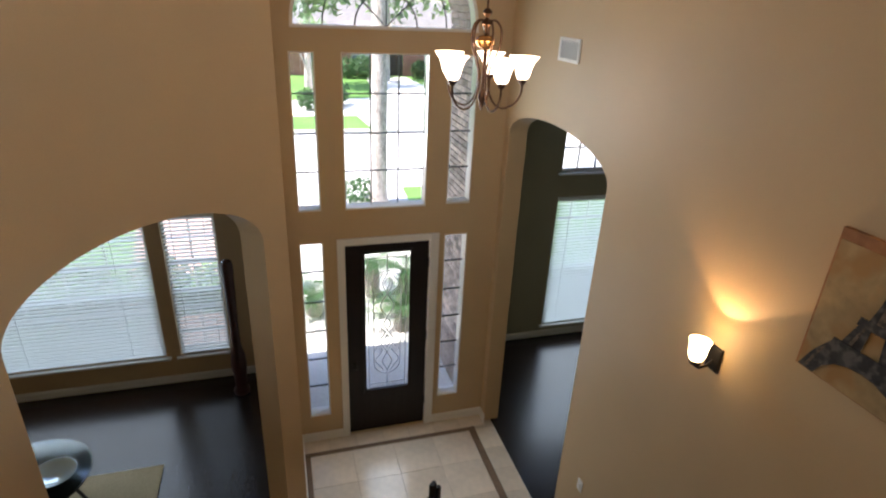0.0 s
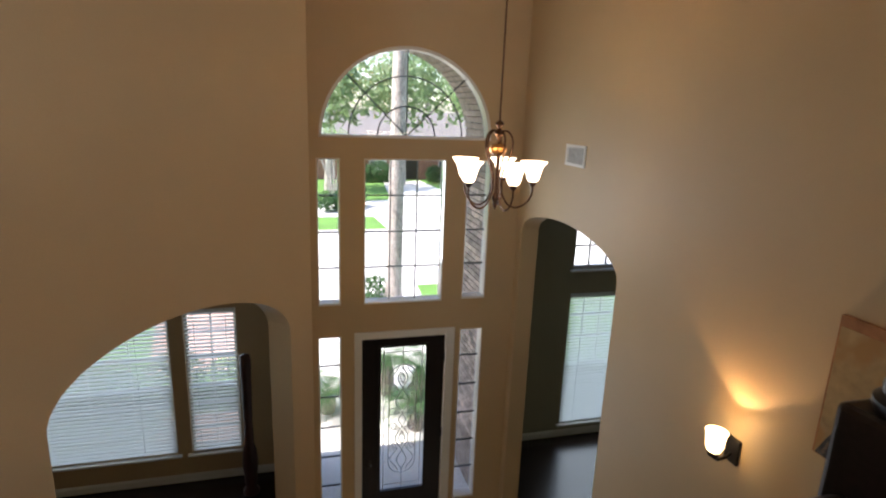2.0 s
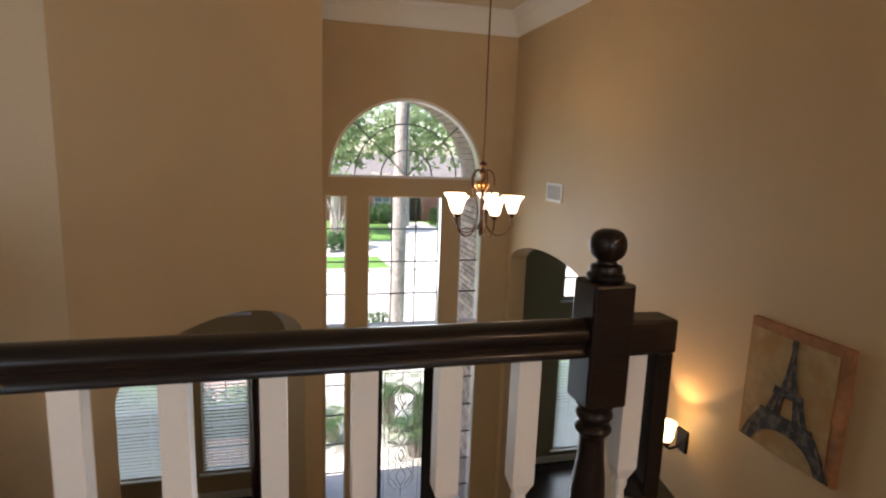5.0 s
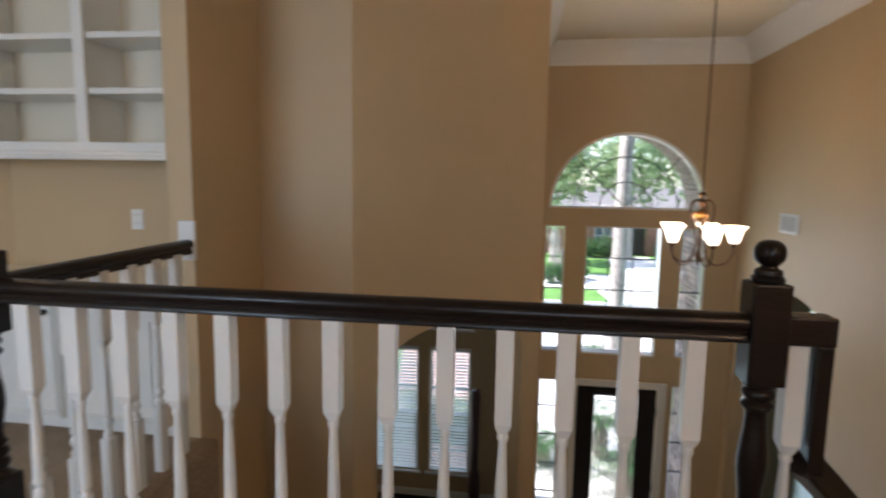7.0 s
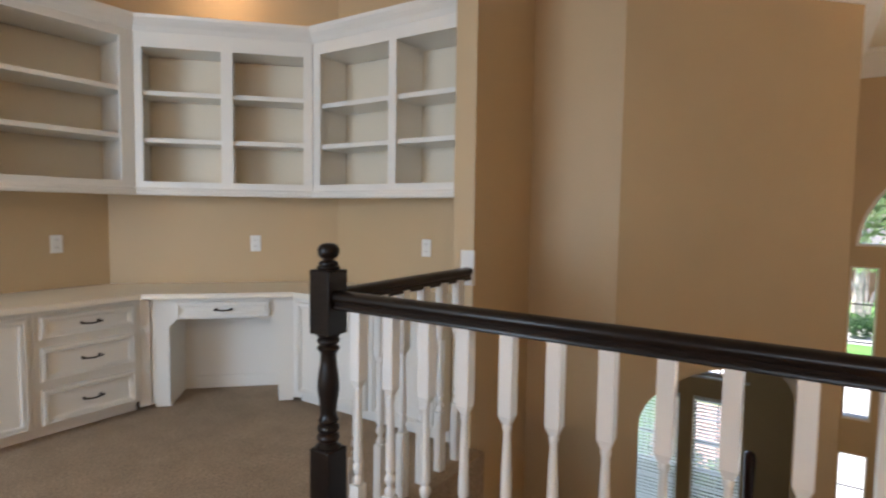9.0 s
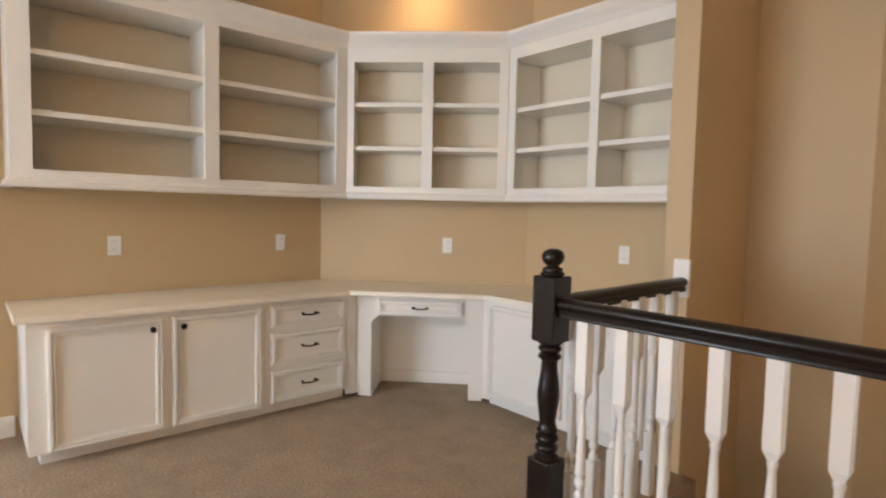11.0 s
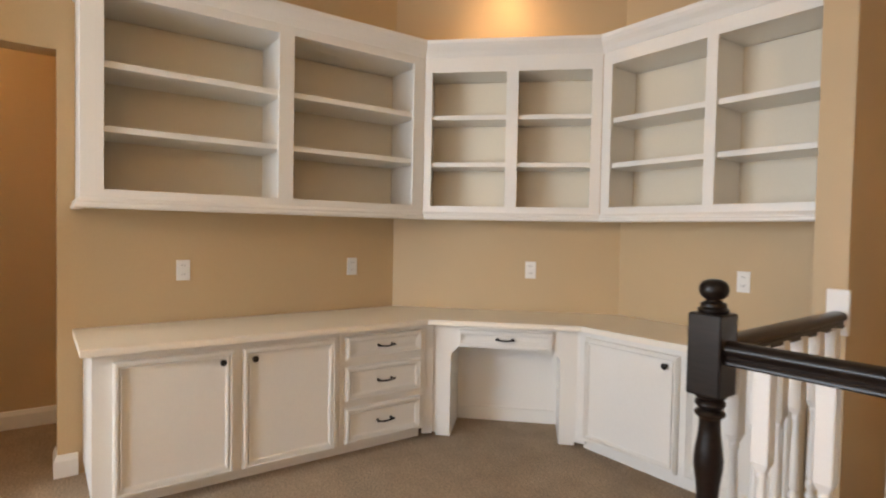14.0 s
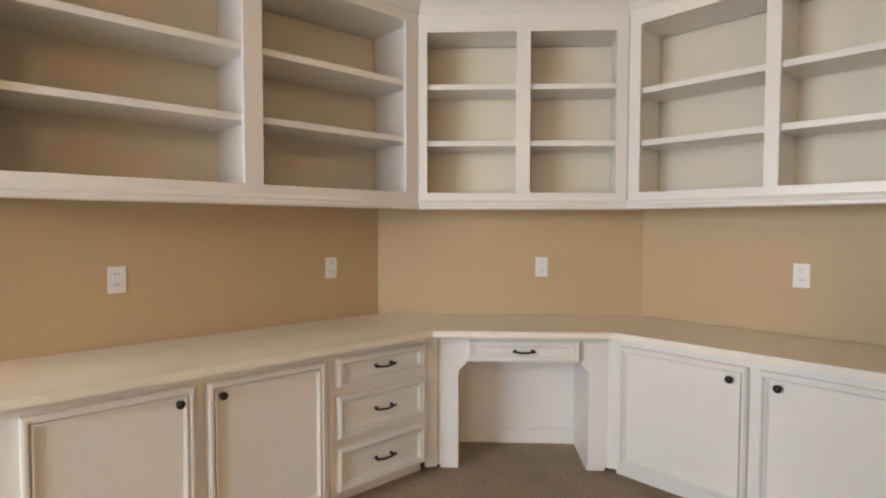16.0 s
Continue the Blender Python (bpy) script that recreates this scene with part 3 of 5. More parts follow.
# ---- blinds and windows of the front rooms ----
def blind_window(name, x0, x1, z0, z1, y, label, slats=True, tilt=21):
    win = thing(name, pose((x0 + x1) / 2, y, z0), label, "window", kind="structure")
    w, h = (x1 - x0) / 2, z1 - z0
    bm = bmesh.new()
    box(bm, -w, 0.06, 0, w, 0.11, 0.04)
    box(bm, -w, 0.06, h - 0.04, w, 0.11, h)
    box(bm, -w, 0.06, 0.04, -w + 0.04, 0.11, h - 0.04)
    box(bm, w - 0.04, 0.06, 0.04, w, 0.11, h - 0.04)
    if h > 1:
        box(bm, -w + 0.04, 0.06, h * 0.45, w - 0.04, 0.10, h * 0.45 + 0.045)
    part("window_frame", bm, WHITE, win)
    n = 2 if w < 0.4 else 4
    for i in range(1, n):
        x = -w + 2 * w * i / n
        part("upright_bar", boxed(x - 0.011, 0.07, 0.04, x + 0.011, 0.095, h - 0.04), WHITE, win)
    rows = 6 if h > 1 else 2
    for i in range(1, rows):
        if h > 1 and i == 3:
            continue
        part("level_bar", boxed(-w + 0.04, 0.071, h * i / rows - 0.011, w - 0.04, 0.096, h * i / rows + 0.011), WHITE, win)
    g = part("pane", boxed(-w + 0.03, 0.08, 0.03, w - 0.03, 0.085, h - 0.03), GLASS, win)
    g.visible_shadow = False
    if slats:
        part("insect_screen", boxed(-w + 0.04, 0.099, 0.04, w - 0.04, 0.1, h * 0.45), SCREEN, win, "grey insect screen over the lower sash")
    part("window_sill", boxed(-w - 0.05, -0.06, -0.03, w + 0.05, 0.058, -0.002, bevel=0.006), WHITE, win)
    if slats:
        bl = thing("window_blind", pose((x0 + x1) / 2, y, z0), "white horizontal slat blind, lowered and half open", "blind", "blinds in the front rooms")
        me = None
        z = 0.03
        while z < h - 0.06:
            if me is None:
                b = bmesh.new()
                box(b, -w + 0.015, -0.025, -0.0014, w - 0.015, 0.025, 0.0014, m=pose(0, 0, 0, tilt))
                s = part("slat", b, BLIND, bl)
                me = s.data
            else:
                s = new("slat", me)
                s.parent = bl
            s.location = (0, 0.025, z)
            z += 0.05
        part("head_rail", boxed(-w + 0.01, -0.005, h - 0.05, w - 0.01, 0.05, h - 0.004), BLIND, bl)
        for x in (-w * 0.6, w * 0.6):
            part("ladder_cord", boxed(x - 0.002, -0.001, 0.02, x + 0.002, 0.001, h - 0.04), BLIND, bl)
    return win


blind_window("window_7", -3.62, -1.66, -3.20, -1.20, STREET, "wide white sash window in the dining room")
blind_window("window_8", -1.49, -0.86, -3.20, -1.20, STREET, "narrow white sash window in the dining room", tilt=9)
blind_window("window_9", -3.62, -1.66, -0.90, -0.20, STREET, "white transom window in the dining room", slats=False)
blind_window("window_10", -1.49, -0.86, -0.90, -0.20, STREET, "white transom window in the dining room", slats=False)
blind_window("window_11", 3.82, 4.95, -3.40, -1.25, STREET, "white sash window in the front study", tilt=26)
blind_window("window_12", 3.82, 4.95, -0.88, -0.20, STREET, "white transom window in the front study", slats=False)


blind_window("window_13", -3.85, -2.05, 0.5, 2.4, -4.02, "unseen white window behind the landing", slats=False)
# this second window is made up to house the stairhead fill lamp
blind_window("window_14", -0.65, 0.85, 0.5, 2.4, -4.02, "unseen white window behind the landing", slats=False)
for nm in ("window_13", "window_14"):
    bpy.data.objects[nm].rotation_euler = (0, 0, math.pi)

# ---- cabinets of the study nook ----
def frame_boxes(bm, u0, u1, z0, z1, d0, d1, w):
    """A picture frame of four bars, in the plane of u and z, between depths d0 and d1."""
    box(bm, u0, d0, z0, u1, d1, z0 + w)
    box(bm, u0, d0, z1 - w, u1, d1, z1)
    box(bm, u0, d0, z0 + w, u0 + w, d1, z1 - w)
    box(bm, u1 - w, d0, z0 + w, u1, d1, z1 - w)


def panel_front(name, parent, u0, u1, z0, z1, label=""):
    """A door or drawer front with applied moulding; local -y is the seen side."""
    ob = part(name, boxed(u0, -0.018, z0, u1, -0.001, z1, bevel=0.002), CABWHITE, parent, label)
    bm = bmesh.new()
    for inset, depth, width in ((0.002, 0.026, 0.005), (0.007, 0.034, 0.010), (0.017, 0.028, 0.005), (0.027, 0.031, 0.007), (0.034, 0.023, 0.006)):
        frame_boxes(bm, u0 + inset, u1 - inset, z0 + inset, z1 - inset, -depth, -0.018, width)
    part("panel_moulding", bm, CABWHITE, ob)
    return ob


def knob(parent, u, z):
    bm = lathe([(0.011, 0), (0.011, 0.003), (0.006, 0.006), (0.006, 0.014), (0.0155, 0.019), (0.0165, 0.024), (0.012, 0.029), (0.004, 0.031)], 16, m=pose(u, -0.018, z, 90))
    part("knob", bm, BLACKMETAL, parent, "dark bronze knob", smooth=True)


def pull(parent, u, z):
    bm = bmesh.new()
    pts = [(u - 0.05 + 0.1 * i / 12, -0.044 - 0.004 * math.sin(math.pi * i / 12), z - 0.006 * math.sin(math.pi * i / 12)) for i in range(13)]
    tube(bm, pts, 0.005, 8)
    for s in (-1, 1):
        tube(bm, [(u + s * 0.045, -0.018, z), (u + s * 0.046, -0.045, z)], 0.0045, 8)
        lathe([(0.009, 0), (0.009, 0.003), (0.005, 0.006)], 10, bm, pose(u + s * 0.045, -0.018, z, 90))
        lathe([(0.004, -0.006), (0.008, 0), (0.004, 0.006)], 10, bm, pose(u + s * 0.052, -0.044, z, 0, 90))
    part("pull", bm, BLACKMETAL, parent, "dark bronze bow pull", smooth=True)


def base_body(name, m, width, depth, label, group="base cabinets", kick=0.0):
    cab = thing(name, m, label, "cabinet", group)
    part("body", boxed(0, 0, 0.07, width, depth, 0.722), CABWHITE, cab)
    part("toe_kick", boxed(kick, 0.06, 0.0, width, depth, 0.07), CABWHITE, cab)
    return cab


FACE_L, FACE_R, FACE_C = -3.715, 1.735, 4.845
# left run: local u runs along -y in the plan, so that local -y looks into the room
left = base_body("base_cabinet", pose(FACE_L, -0.70, 0, 0, 0, 90), 1.18, 0.56, "white painted base cabinet with two panelled doors", kick=0.05)
d = panel_front("door", left, 0.08, 0.60, 0.075, 0.69)
knob(d, 0.545, 0.635)
d = panel_front("door", left, 0.645, 1.15, 0.075, 0.69)
knob(d, 0.70, 0.635)
drw = base_body("drawer_cabinet", pose(FACE_L, 0.482, 0, 0, 0, 90), 0.58, 0.56, "white painted cabinet with three panelled drawers")
for z0, z1 in ((0.56, 0.69), (0.325, 0.518), (0.083, 0.283)):
    d = panel_front("drawer", drw, 0.03, 0.538, z0, z1)
    pull(d, 0.284, (z0 + z1) / 2 + 0.004)
# right run
right = base_body("base_cabinet", pose(-3.06, FACE_R, 0, 0, 0, 0), 1.195, 0.52, "white painted base cabinet with two panelled doors")
d = panel_front("door", right, 0.055, 0.65, 0.085, 0.69)
knob(d, 0.58, 0.63)
d = panel_front("door", right, 0.69, 1.17, 0.085, 0.69)
knob(d, 0.765, 0.63)
# corner desk, local u along the diagonal
CX, CY = -3.727, 1.118
desk = thing("corner_desk", pose(CX, CY, 0, 0, 0, 45), "white painted corner desk unit with a kneehole", "desk", "base cabinets")
CWID = 0.925
bm = bmesh.new()
box(bm, 0, 0, 0.03, 0.125, 0.42, 0.722)
part("side_panel", bm, CABWHITE, desk)
part("side_panel", boxed(CWID - 0.125, 0, 0.03, CWID, 0.42, 0.722), CABWHITE, desk)
part("apron", boxed(0.125, 0, 0.578, CWID - 0.125, 0.42, 0.722), CABWHITE, desk)
for s in (0, 1):
    bm = bmesh.new()
    u, k = (0.125, 1) if s == 0 else (CWID - 0.125, -1)
    prism(bm, [(u, 0.578), (u + k * 0.045, 0.578), (u + k * 0.03, 0.556), (u + k * 0.012, 0.545), (u, 0.52)], -0.02, 0.0, pose(0, 0, 0, 90))
    part("bracket", bm, CABWHITE, desk)
part("back_panel", boxed(0.125, 0.40, 0.0, CWID - 0.125, 0.42, 0.578), CABWHITE, desk)
part("back_baseboard", boxed(0.125, 0.385, 0.0, CWID - 0.125, 0.40, 0.09, bevel=0.004), CABWHITE, desk)
for u0, u1 in ((0.03, 0.125), (CWID - 0.125, CWID - 0.03)):
    part("foot", boxed(u0, 0.03, 0, u1, 0.42, 0.03), CABWHITE, desk)
d = panel_front("drawer", desk, 0.175, CWID - 0.175, 0.59, 0.69)
pull(d, CWID / 2, 0.642)
# fillers between the units
for m in (pose(FACE_L, 1.066, 0, 0, 0, 68), pose(-3.08, 1.752, 0, 0, 0, 22)):
    part("filler", boxed(-0.012, 0.006, 0.03, 0.05, 0.03, 0.722, m=desk.matrix_basis.inverted() @ m), CABWHITE, desk)

bm = bmesh.new()
top_poly = [(WALL_X + 0.004, -0.745), (FACE_L + 0.06, -0.745), (FACE_L + 0.06, 1.041), (-3.011, FACE_R - 0.05), (POST_A - 0.003, FACE_R - 0.05), (POST_A - 0.003, WALL_Y - 0.004), (-3.19, WALL_Y - 0.004), (WALL_X + 0.004, 1.16)]
prism(bm, top_poly, 0.728, 0.760)
es = [e for e in bm.edges if abs(e.verts[0].co.z - e.verts[1].co.z) < 1e-5 and all((v.co.x > WALL_X + 0.1 and v.co.y < WALL_Y - 0.1) for v in e.verts)]
bmesh.ops.bevel(bm, geom=es, offset=0.012, segments=3, profile=0.6, affect="EDGES")
tagged(link("countertop", bm, COUNTER, smooth=True), "cream smooth countertop following the nook walls", "countertop")


# upper open shelves
def upper(m, width, depth, stiles, zo, zt, shelves, label, top=2.44):
    """An open upper unit. stiles: uprights (u0, u1) of the face frame, in order."""
    up = thing("upper_shelf_unit", m, label, "shelf unit", "upper shelf units")
    part("back", boxed(0.02, depth - 0.012, zo, width - 0.02, depth - 0.002, zt), BACKBOARD, up)
    part("bottom_board", boxed(0, 0.02, 1.41, width, depth - 0.002, zo - 0.004), CABWHITE, up)
    part("top_board", boxed(0, 0.02, zt + 0.004, width, depth - 0.002, top - 0.01), CABWHITE, up)
    part("bottom_rail", boxed(0, 0, 1.41, width, 0.02, zo), CABWHITE, up)
    part("top_rail", boxed(0, 0, zt, width, 0.02, top), CABWHITE, up)
    for u0, u1 in stiles:
        part("stile", boxed(u0, -0.001, zo - 0.001, u1, 0.021, zt + 0.001), CABWHITE, up)
        c = (u0 + u1) / 2
        if u0 <= 0.002:
            part("end_panel", boxed(0.0, 0.022, zo - 0.004, 0.018, depth - 0.012, zt + 0.004), CABWHITE, up)
        elif u1 >= width - 0.002:
            part("end_panel", boxed(width - 0.018, 0.022, zo - 0.004, width, depth - 0.012, zt + 0.004), CABWHITE, up)
        else:
            part("divider", boxed(c - 0.01, 0.022, zo - 0.004, c + 0.01, depth - 0.012, zt + 0.004), CABWHITE, up)
    for (a0, a1), (b0, b1) in zip(stiles, stiles[1:]):
        la = 0.019 if a0 <= 0.002 else (a0 + a1) / 2 + 0.011
        lb = width - 0.019 if b1 >= width - 0.002 else (b0 + b1) / 2 - 0.011
        for z in shelves:
            part("shelf", boxed(la, 0.024, z - 0.031, lb, depth - 0.013, z, bevel=0.003), CABWHITE, up)
    return up


BACKBOARD = material("cream_shelf_back", (0.74, 0.66, 0.52), 0.5, grain=0.012, scale=90, bump=0.05, blotch=0.03)
UP_L, UP_R = -3.90, 1.95
UCX, UCY = -3.903, 1.152
UCW = 1.122
upper(pose(UP_L, -0.733, 0, 0, 0, 90), 1.883, UP_L - WALL_X, [(0, 0.095), (0.92, 1.005), (1.80, 1.883)], 1.465, 2.37, (2.065, 1.765), "white open shelf unit with two wide bays")
upper(pose(UCX, UCY, 0, 0, 0, 45), UCW, 0.285, [(0, 0.05), (0.53, 0.605), (1.06, UCW)], 1.465, 2.325, (2.055, 1.75), "white open corner shelf unit with two bays")
upper(pose(-3.108, UP_R, 0, 0, 0, 0), -1.863 + 3.108, WALL_Y - UP_R, [(0, 0.065), (0.66, 0.72), (1.235, 1.245)], 1.465, 2.34, (2.015, 1.74), "white open shelf unit with two bays")
# mouldings that run along all three units
low_prof = [(-0.02, 0), (0.012, 0.0), (0.020, 0.006), (0.020, 0.018), (0.012, 0.024), (0.014, 0.034), (0.006, 0.044), (-0.0, 0.05), (-0.02, 0.05)]
run = [(WALL_X + 0.002, -0.735), (UP_L, -0.735), (UP_L, UCY), (-3.110, UP_R), (POST_A - 0.002, UP_R)]
tagged(link("shelf_light_rail", sweep(bmesh.new(), low_prof, [(x, y, 1.375) for x, y in run]), CABWHITE), "white moulding below the shelf units", "moulding")
top_prof = [(-0.02, 0), (0.006, 0), (0.012, 0.012), (0.022, 0.03), (0.045, 0.055), (0.058, 0.075), (0.062, 0.095), (-0.02, 0.095)]
tagged(link("cornice", sweep(bmesh.new(), top_prof, [(x, y, 2.42) for x, y in run]), CABWHITE), "white crown moulding above the shelf units", "moulding")


# outlets and switches
def outlet(m, label="white duplex wall outlet", sockets=2):
    ob = thing("wall_outlet", m, label, "outlet", "wall plates")
    part("plate", boxed(-0.036, -0.006, -0.058, 0.036, 0.0, 0.058, bevel=0.002), PLATE, ob)
    for s in ((-1, 1) if sockets == 2 else ()):
        part("socket", boxed(-0.017, -0.0085, s * 0.024 - 0.014, 0.017, -0.006, s * 0.024 + 0.014, bevel=0.002), PLATE, ob)
        bm = bmesh.new()
        for u in (-0.007, 0.007):
            box(bm, u - 0.0015, -0.0092, s * 0.024 - 0.002, u + 0.0015, -0.0084, s * 0.024 + 0.007)
        part("slots", bm, SLOT, ob)
    if sockets == 1:
        part("toggle", boxed(-0.005, -0.016, -0.012, 0.005, -0.006, 0.012, bevel=0.002), PLATE, ob)


outlet(pose(WALL_X, -0.22, 1.05, 0, 0, 90))
outlet(pose(WALL_X, 0.84, 1.05, 0, 0, 90))
outlet(pose(-3.602, 1.853, 1.045, 0, 0, 45))
outlet(pose(-2.37, WALL_Y, 1.05))
outlet(pose(RIGHT, 3.62, -2.45, 0, 0, -90), "white toggle switch on the wall", 1)
outlet(pose(-5.27, -1.18, 1.30, 0, 0, 90), "white toggle switch on the wall", 1)
outlet(pose(-5.27, -1.18, 0.42, 0, 0, 90))

# partition added out of view, blocks landing daylight from the hall wall
tagged(link("wall_hall_side", boxed(-4.05, -3.99, 0.0, -3.93, -1.45, UPTOP - 0.002), PAINT), "tan painted light blocker between hall and landing, unseen", "wall", kind="structure")
# smoke detector on the hall wall
sd = thing("smoke_detector", pose(-5.27, -1.215, 2.11, 0, 90, 0), "round white smoke detector on the hall wall", "smoke detector")
part("housing", lathe([(0.068, 0), (0.068, 0.018), (0.06, 0.034), (0.03, 0.04)], 28), PLATE, sd, smooth=True)
part("grille", lathe([(0.028, 0.040), (0.026, 0.044), (0.01, 0.045)], 20), PLATE, sd)


# ---- balustrade ----
def newel(m, label, w=1.0):
    nw = thing("newel_post", m, label, "newel post", "balustrade posts")
    h = 0.05 * w
    part("upper_block", boxed(-h, -h, 0.835, h, h, 1.075, bevel=0.006), ESPRESSO, nw)
    ball = [(0.040, 1.075), (0.043, 1.080), (0.043, 1.086), (0.036, 1.092), (0.037, 1.098), (0.034, 1.104), (0.023, 1.108), (0.021, 1.113), (0.029, 1.118), (0.037, 1.126), (0.0405, 1.137), (0.041, 1.144), (0.039, 1.155), (0.031, 1.166), (0.018, 1.172), (0.005, 1.1735)]
    part("finial", lathe([(x * w, z) for x, z in ball], 28), ESPRESSO, nw, smooth=True)
    turn = [(0.047, 0.22), (0.047, 0.228), (0.036, 0.238), (0.030, 0.248), (0.040, 0.258), (0.043, 0.270), (0.040, 0.282), (0.031, 0.292), (0.040, 0.302), (0.043, 0.313), (0.040, 0.325), (0.031, 0.335), (0.038, 0.345), (0.040, 0.352), (0.033, 0.365), (0.030, 0.39),
            (0.033, 0.43), (0.040, 0.49), (0.041, 0.52), (0.038, 0.56), (0.031, 0.62), (0.029, 0.665), (0.033, 0.677), (0.041, 0.684), (0.043, 0.692), (0.039, 0.700), (0.030, 0.707), (0.038, 0.716), (0.043, 0.726), (0.041, 0.736), (0.033, 0.744), (0.044, 0.752), (0.046, 0.76)]
    part("turned_shaft", lathe([(x * w, 0.40 + (z - 0.22) * 0.8056) for x, z in turn], 28), ESPRESSO, nw, smooth=True)
    part("lower_block", boxed(-h, -h, 0.0, h, h, 0.40, bevel=0.006), ESPRESSO, nw)
    return nw


newel(pose(NEWEL_L, RAIL_Y, 0), "dark espresso turned wooden newel with ball finial")
newel(pose(NEWEL_R, RAIL_Y, 0), "slim dark espresso turned newel at the stair head", 0.84)

SQ = 0.0215


def baluster(m):
    """Square head, chamfered into a slim turned shaft, beads over a square foot."""
    bal = thing("baluster", m, "white square and turned wooden baluster", "baluster", "balusters of the balcony")
    bm = boxed(-SQ, -SQ, 0.685, SQ, SQ, 0.945)
    corners = ((-SQ, -SQ), (SQ, -SQ), (SQ, SQ), (-SQ, SQ))
    a = [bm.verts.new((x, y, 0.685)) for x, y in corners]
    b = [bm.verts.new((x * 0.5, y * 0.5, 0.658)) for x, y in corners]
    for i in range(4):
        bm.faces.new((a[i], a[(i + 1) % 4], b[(i + 1) % 4], b[i]))
    bm.faces.new(b[::-1])
    part("square_head", bm, WHITE, bal)
    part("turned_shaft", lathe([(0.014, 0.30), (0.019, 0.308), (0.019, 0.320), (0.012, 0.330), (0.012, 0.340), (0.018, 0.350), (0.020, 0.360), (0.018, 0.370), (0.012, 0.382), (0.0175, 0.392), (0.0175, 0.400), (0.0165, 0.425), (0.0155, 0.50), (0.0125, 0.585), (0.0105, 0.632), (0.014, 0.641), (0.015, 0.648), (0.012, 0.660)], 14), WHITE, bal, smooth=True)
    part("square_foot", boxed(-SQ, -SQ, 0.0, SQ, SQ, 0.30, bevel=0.002), WHITE, bal)
    return bal


N1 = 13
for i in range(N1):
    x = NEWEL_L + (NEWEL_R - NEWEL_L) * (i + 1) / (N1 + 1)
    if i == 0:
        proto = baluster(pose(x, RAIL_Y, 0))
    else:
        copy_thing(proto, pose(x, RAIL_Y, 0))
for i in range(6):
    copy_thing(proto, pose(NEWEL_L - 0.02 * (i + 1) / 7, RAIL_Y + (POST_Y - RAIL_Y) * (i + 1) / 7, 0))
copy_thing(proto, pose(NEWEL_R + 0.078, RAIL_Y + 0.01, 0.0))

RAILP = [(-0.022, 0), (0.022, 0), (0.026, 0.004), (0.026, 0.012), (0.021, 0.018), (0.022, 0.028), (0.031, 0.036), (0.034, 0.046), (0.030, 0.058), (0.018, 0.066), (0, 0.069), (-0.018, 0.066), (-0.030, 0.058), (-0.034, 0.046), (-0.031, 0.036), (-0.022, 0.028), (-0.021, 0.018), (-0.026, 0.012), (-0.026, 0.004)]
RZ = 0.932
FOOTP = [(-0.022, 0), (0.022, 0), (0.026, 0.004), (0.026, 0.012), (0.021, 0.018), (-0.021, 0.018), (-0.026, 0.012), (-0.026, 0.004)]
GRIPP = [(-0.021, 0.018), (0.021, 0.018)] + RAILP[5:16]


def handrail(x, y, a, b, label):
    hr = thing("handrail", pose(x, y, RZ), label, "handrail")
    part("foot_moulding", sweep(bmesh.new(), FOOTP, [a, b]), ESPRESSO, hr, smooth=True)
    part("grip", sweep(bmesh.new(), GRIPP, [a, b]), ESPRESSO, hr, smooth=True)


handrail(NEWEL_L, RAIL_Y, (0.05, 0, 0), (NEWEL_R - NEWEL_L - 0.042, 0, 0), "dark espresso moulded wooden handrail along the balcony")
handrail(NEWEL_L, RAIL_Y, (0, 0.05, 0), (-0.045, POST_Y - 0.02 - RAIL_Y, 0), "dark espresso handrail running to the nook wall")
tagged(link("rail_rosette", boxed(-1.80, POST_Y - 0.02, 0.90, -1.715, POST_Y, 1.09, bevel=0.004), WHITE), "white block where the handrail meets the wall", "rosette")
tagged(link("trim_rail_base", boxed(NEWEL_L + 0.05, RAIL_Y - 0.05, 0.0, NEWEL_R - 0.05, RAIL_Y + 0.06, 0.02), WHITE), "white painted base rail of the balustrade", "trim", kind="structure")
# stair rail: level stub, drop and slope
sr = thing("stair_handrail", pose(NEWEL_R, RAIL_Y, 0), "dark espresso stair handrail with a dropped corner", "handrail")
part("level_stub", boxed(0.042, -0.03, RZ, 0.149, 0.035, RZ + 0.069, bevel=0.006), ESPRESSO, sr)
part("drop", boxed(0.113, -0.025, 0.62, 0.148, 0.028, RZ, bevel=0.004), ESPRESSO, sr)
SD = Vector((0.80, 0.60, -0.80)).normalized()
bm = bmesh.new()
box(bm, 0, -0.03, -0.033, 2.3, 0.03, 0.036, bevel=0.008, m=Matrix.Translation((0.112, 0.003, 0.645)) @ SD.to_track_quat("X", "Z").to_matrix().to_4x4())
part("slope", bm, ESPRESSO, sr)
# first flight, turning down beside the balcony
for i in range(7):
    st = thing("stair_step", pose(0.50 + 0.22 * i, 0.46 + 0.165 * i, -0.18 * (i + 1), 0, 0, 37), "carpeted stair step with white riser", "step", "stair flight")
    part("tread", boxed(0.0, -0.5, -0.04, 0.30, 0.30, 0.0, bevel=0.01), CARPET, st)
    part("riser", boxed(0.26, -0.5, -0.20, 0.275, 0.30, -0.041), WHITE, st)

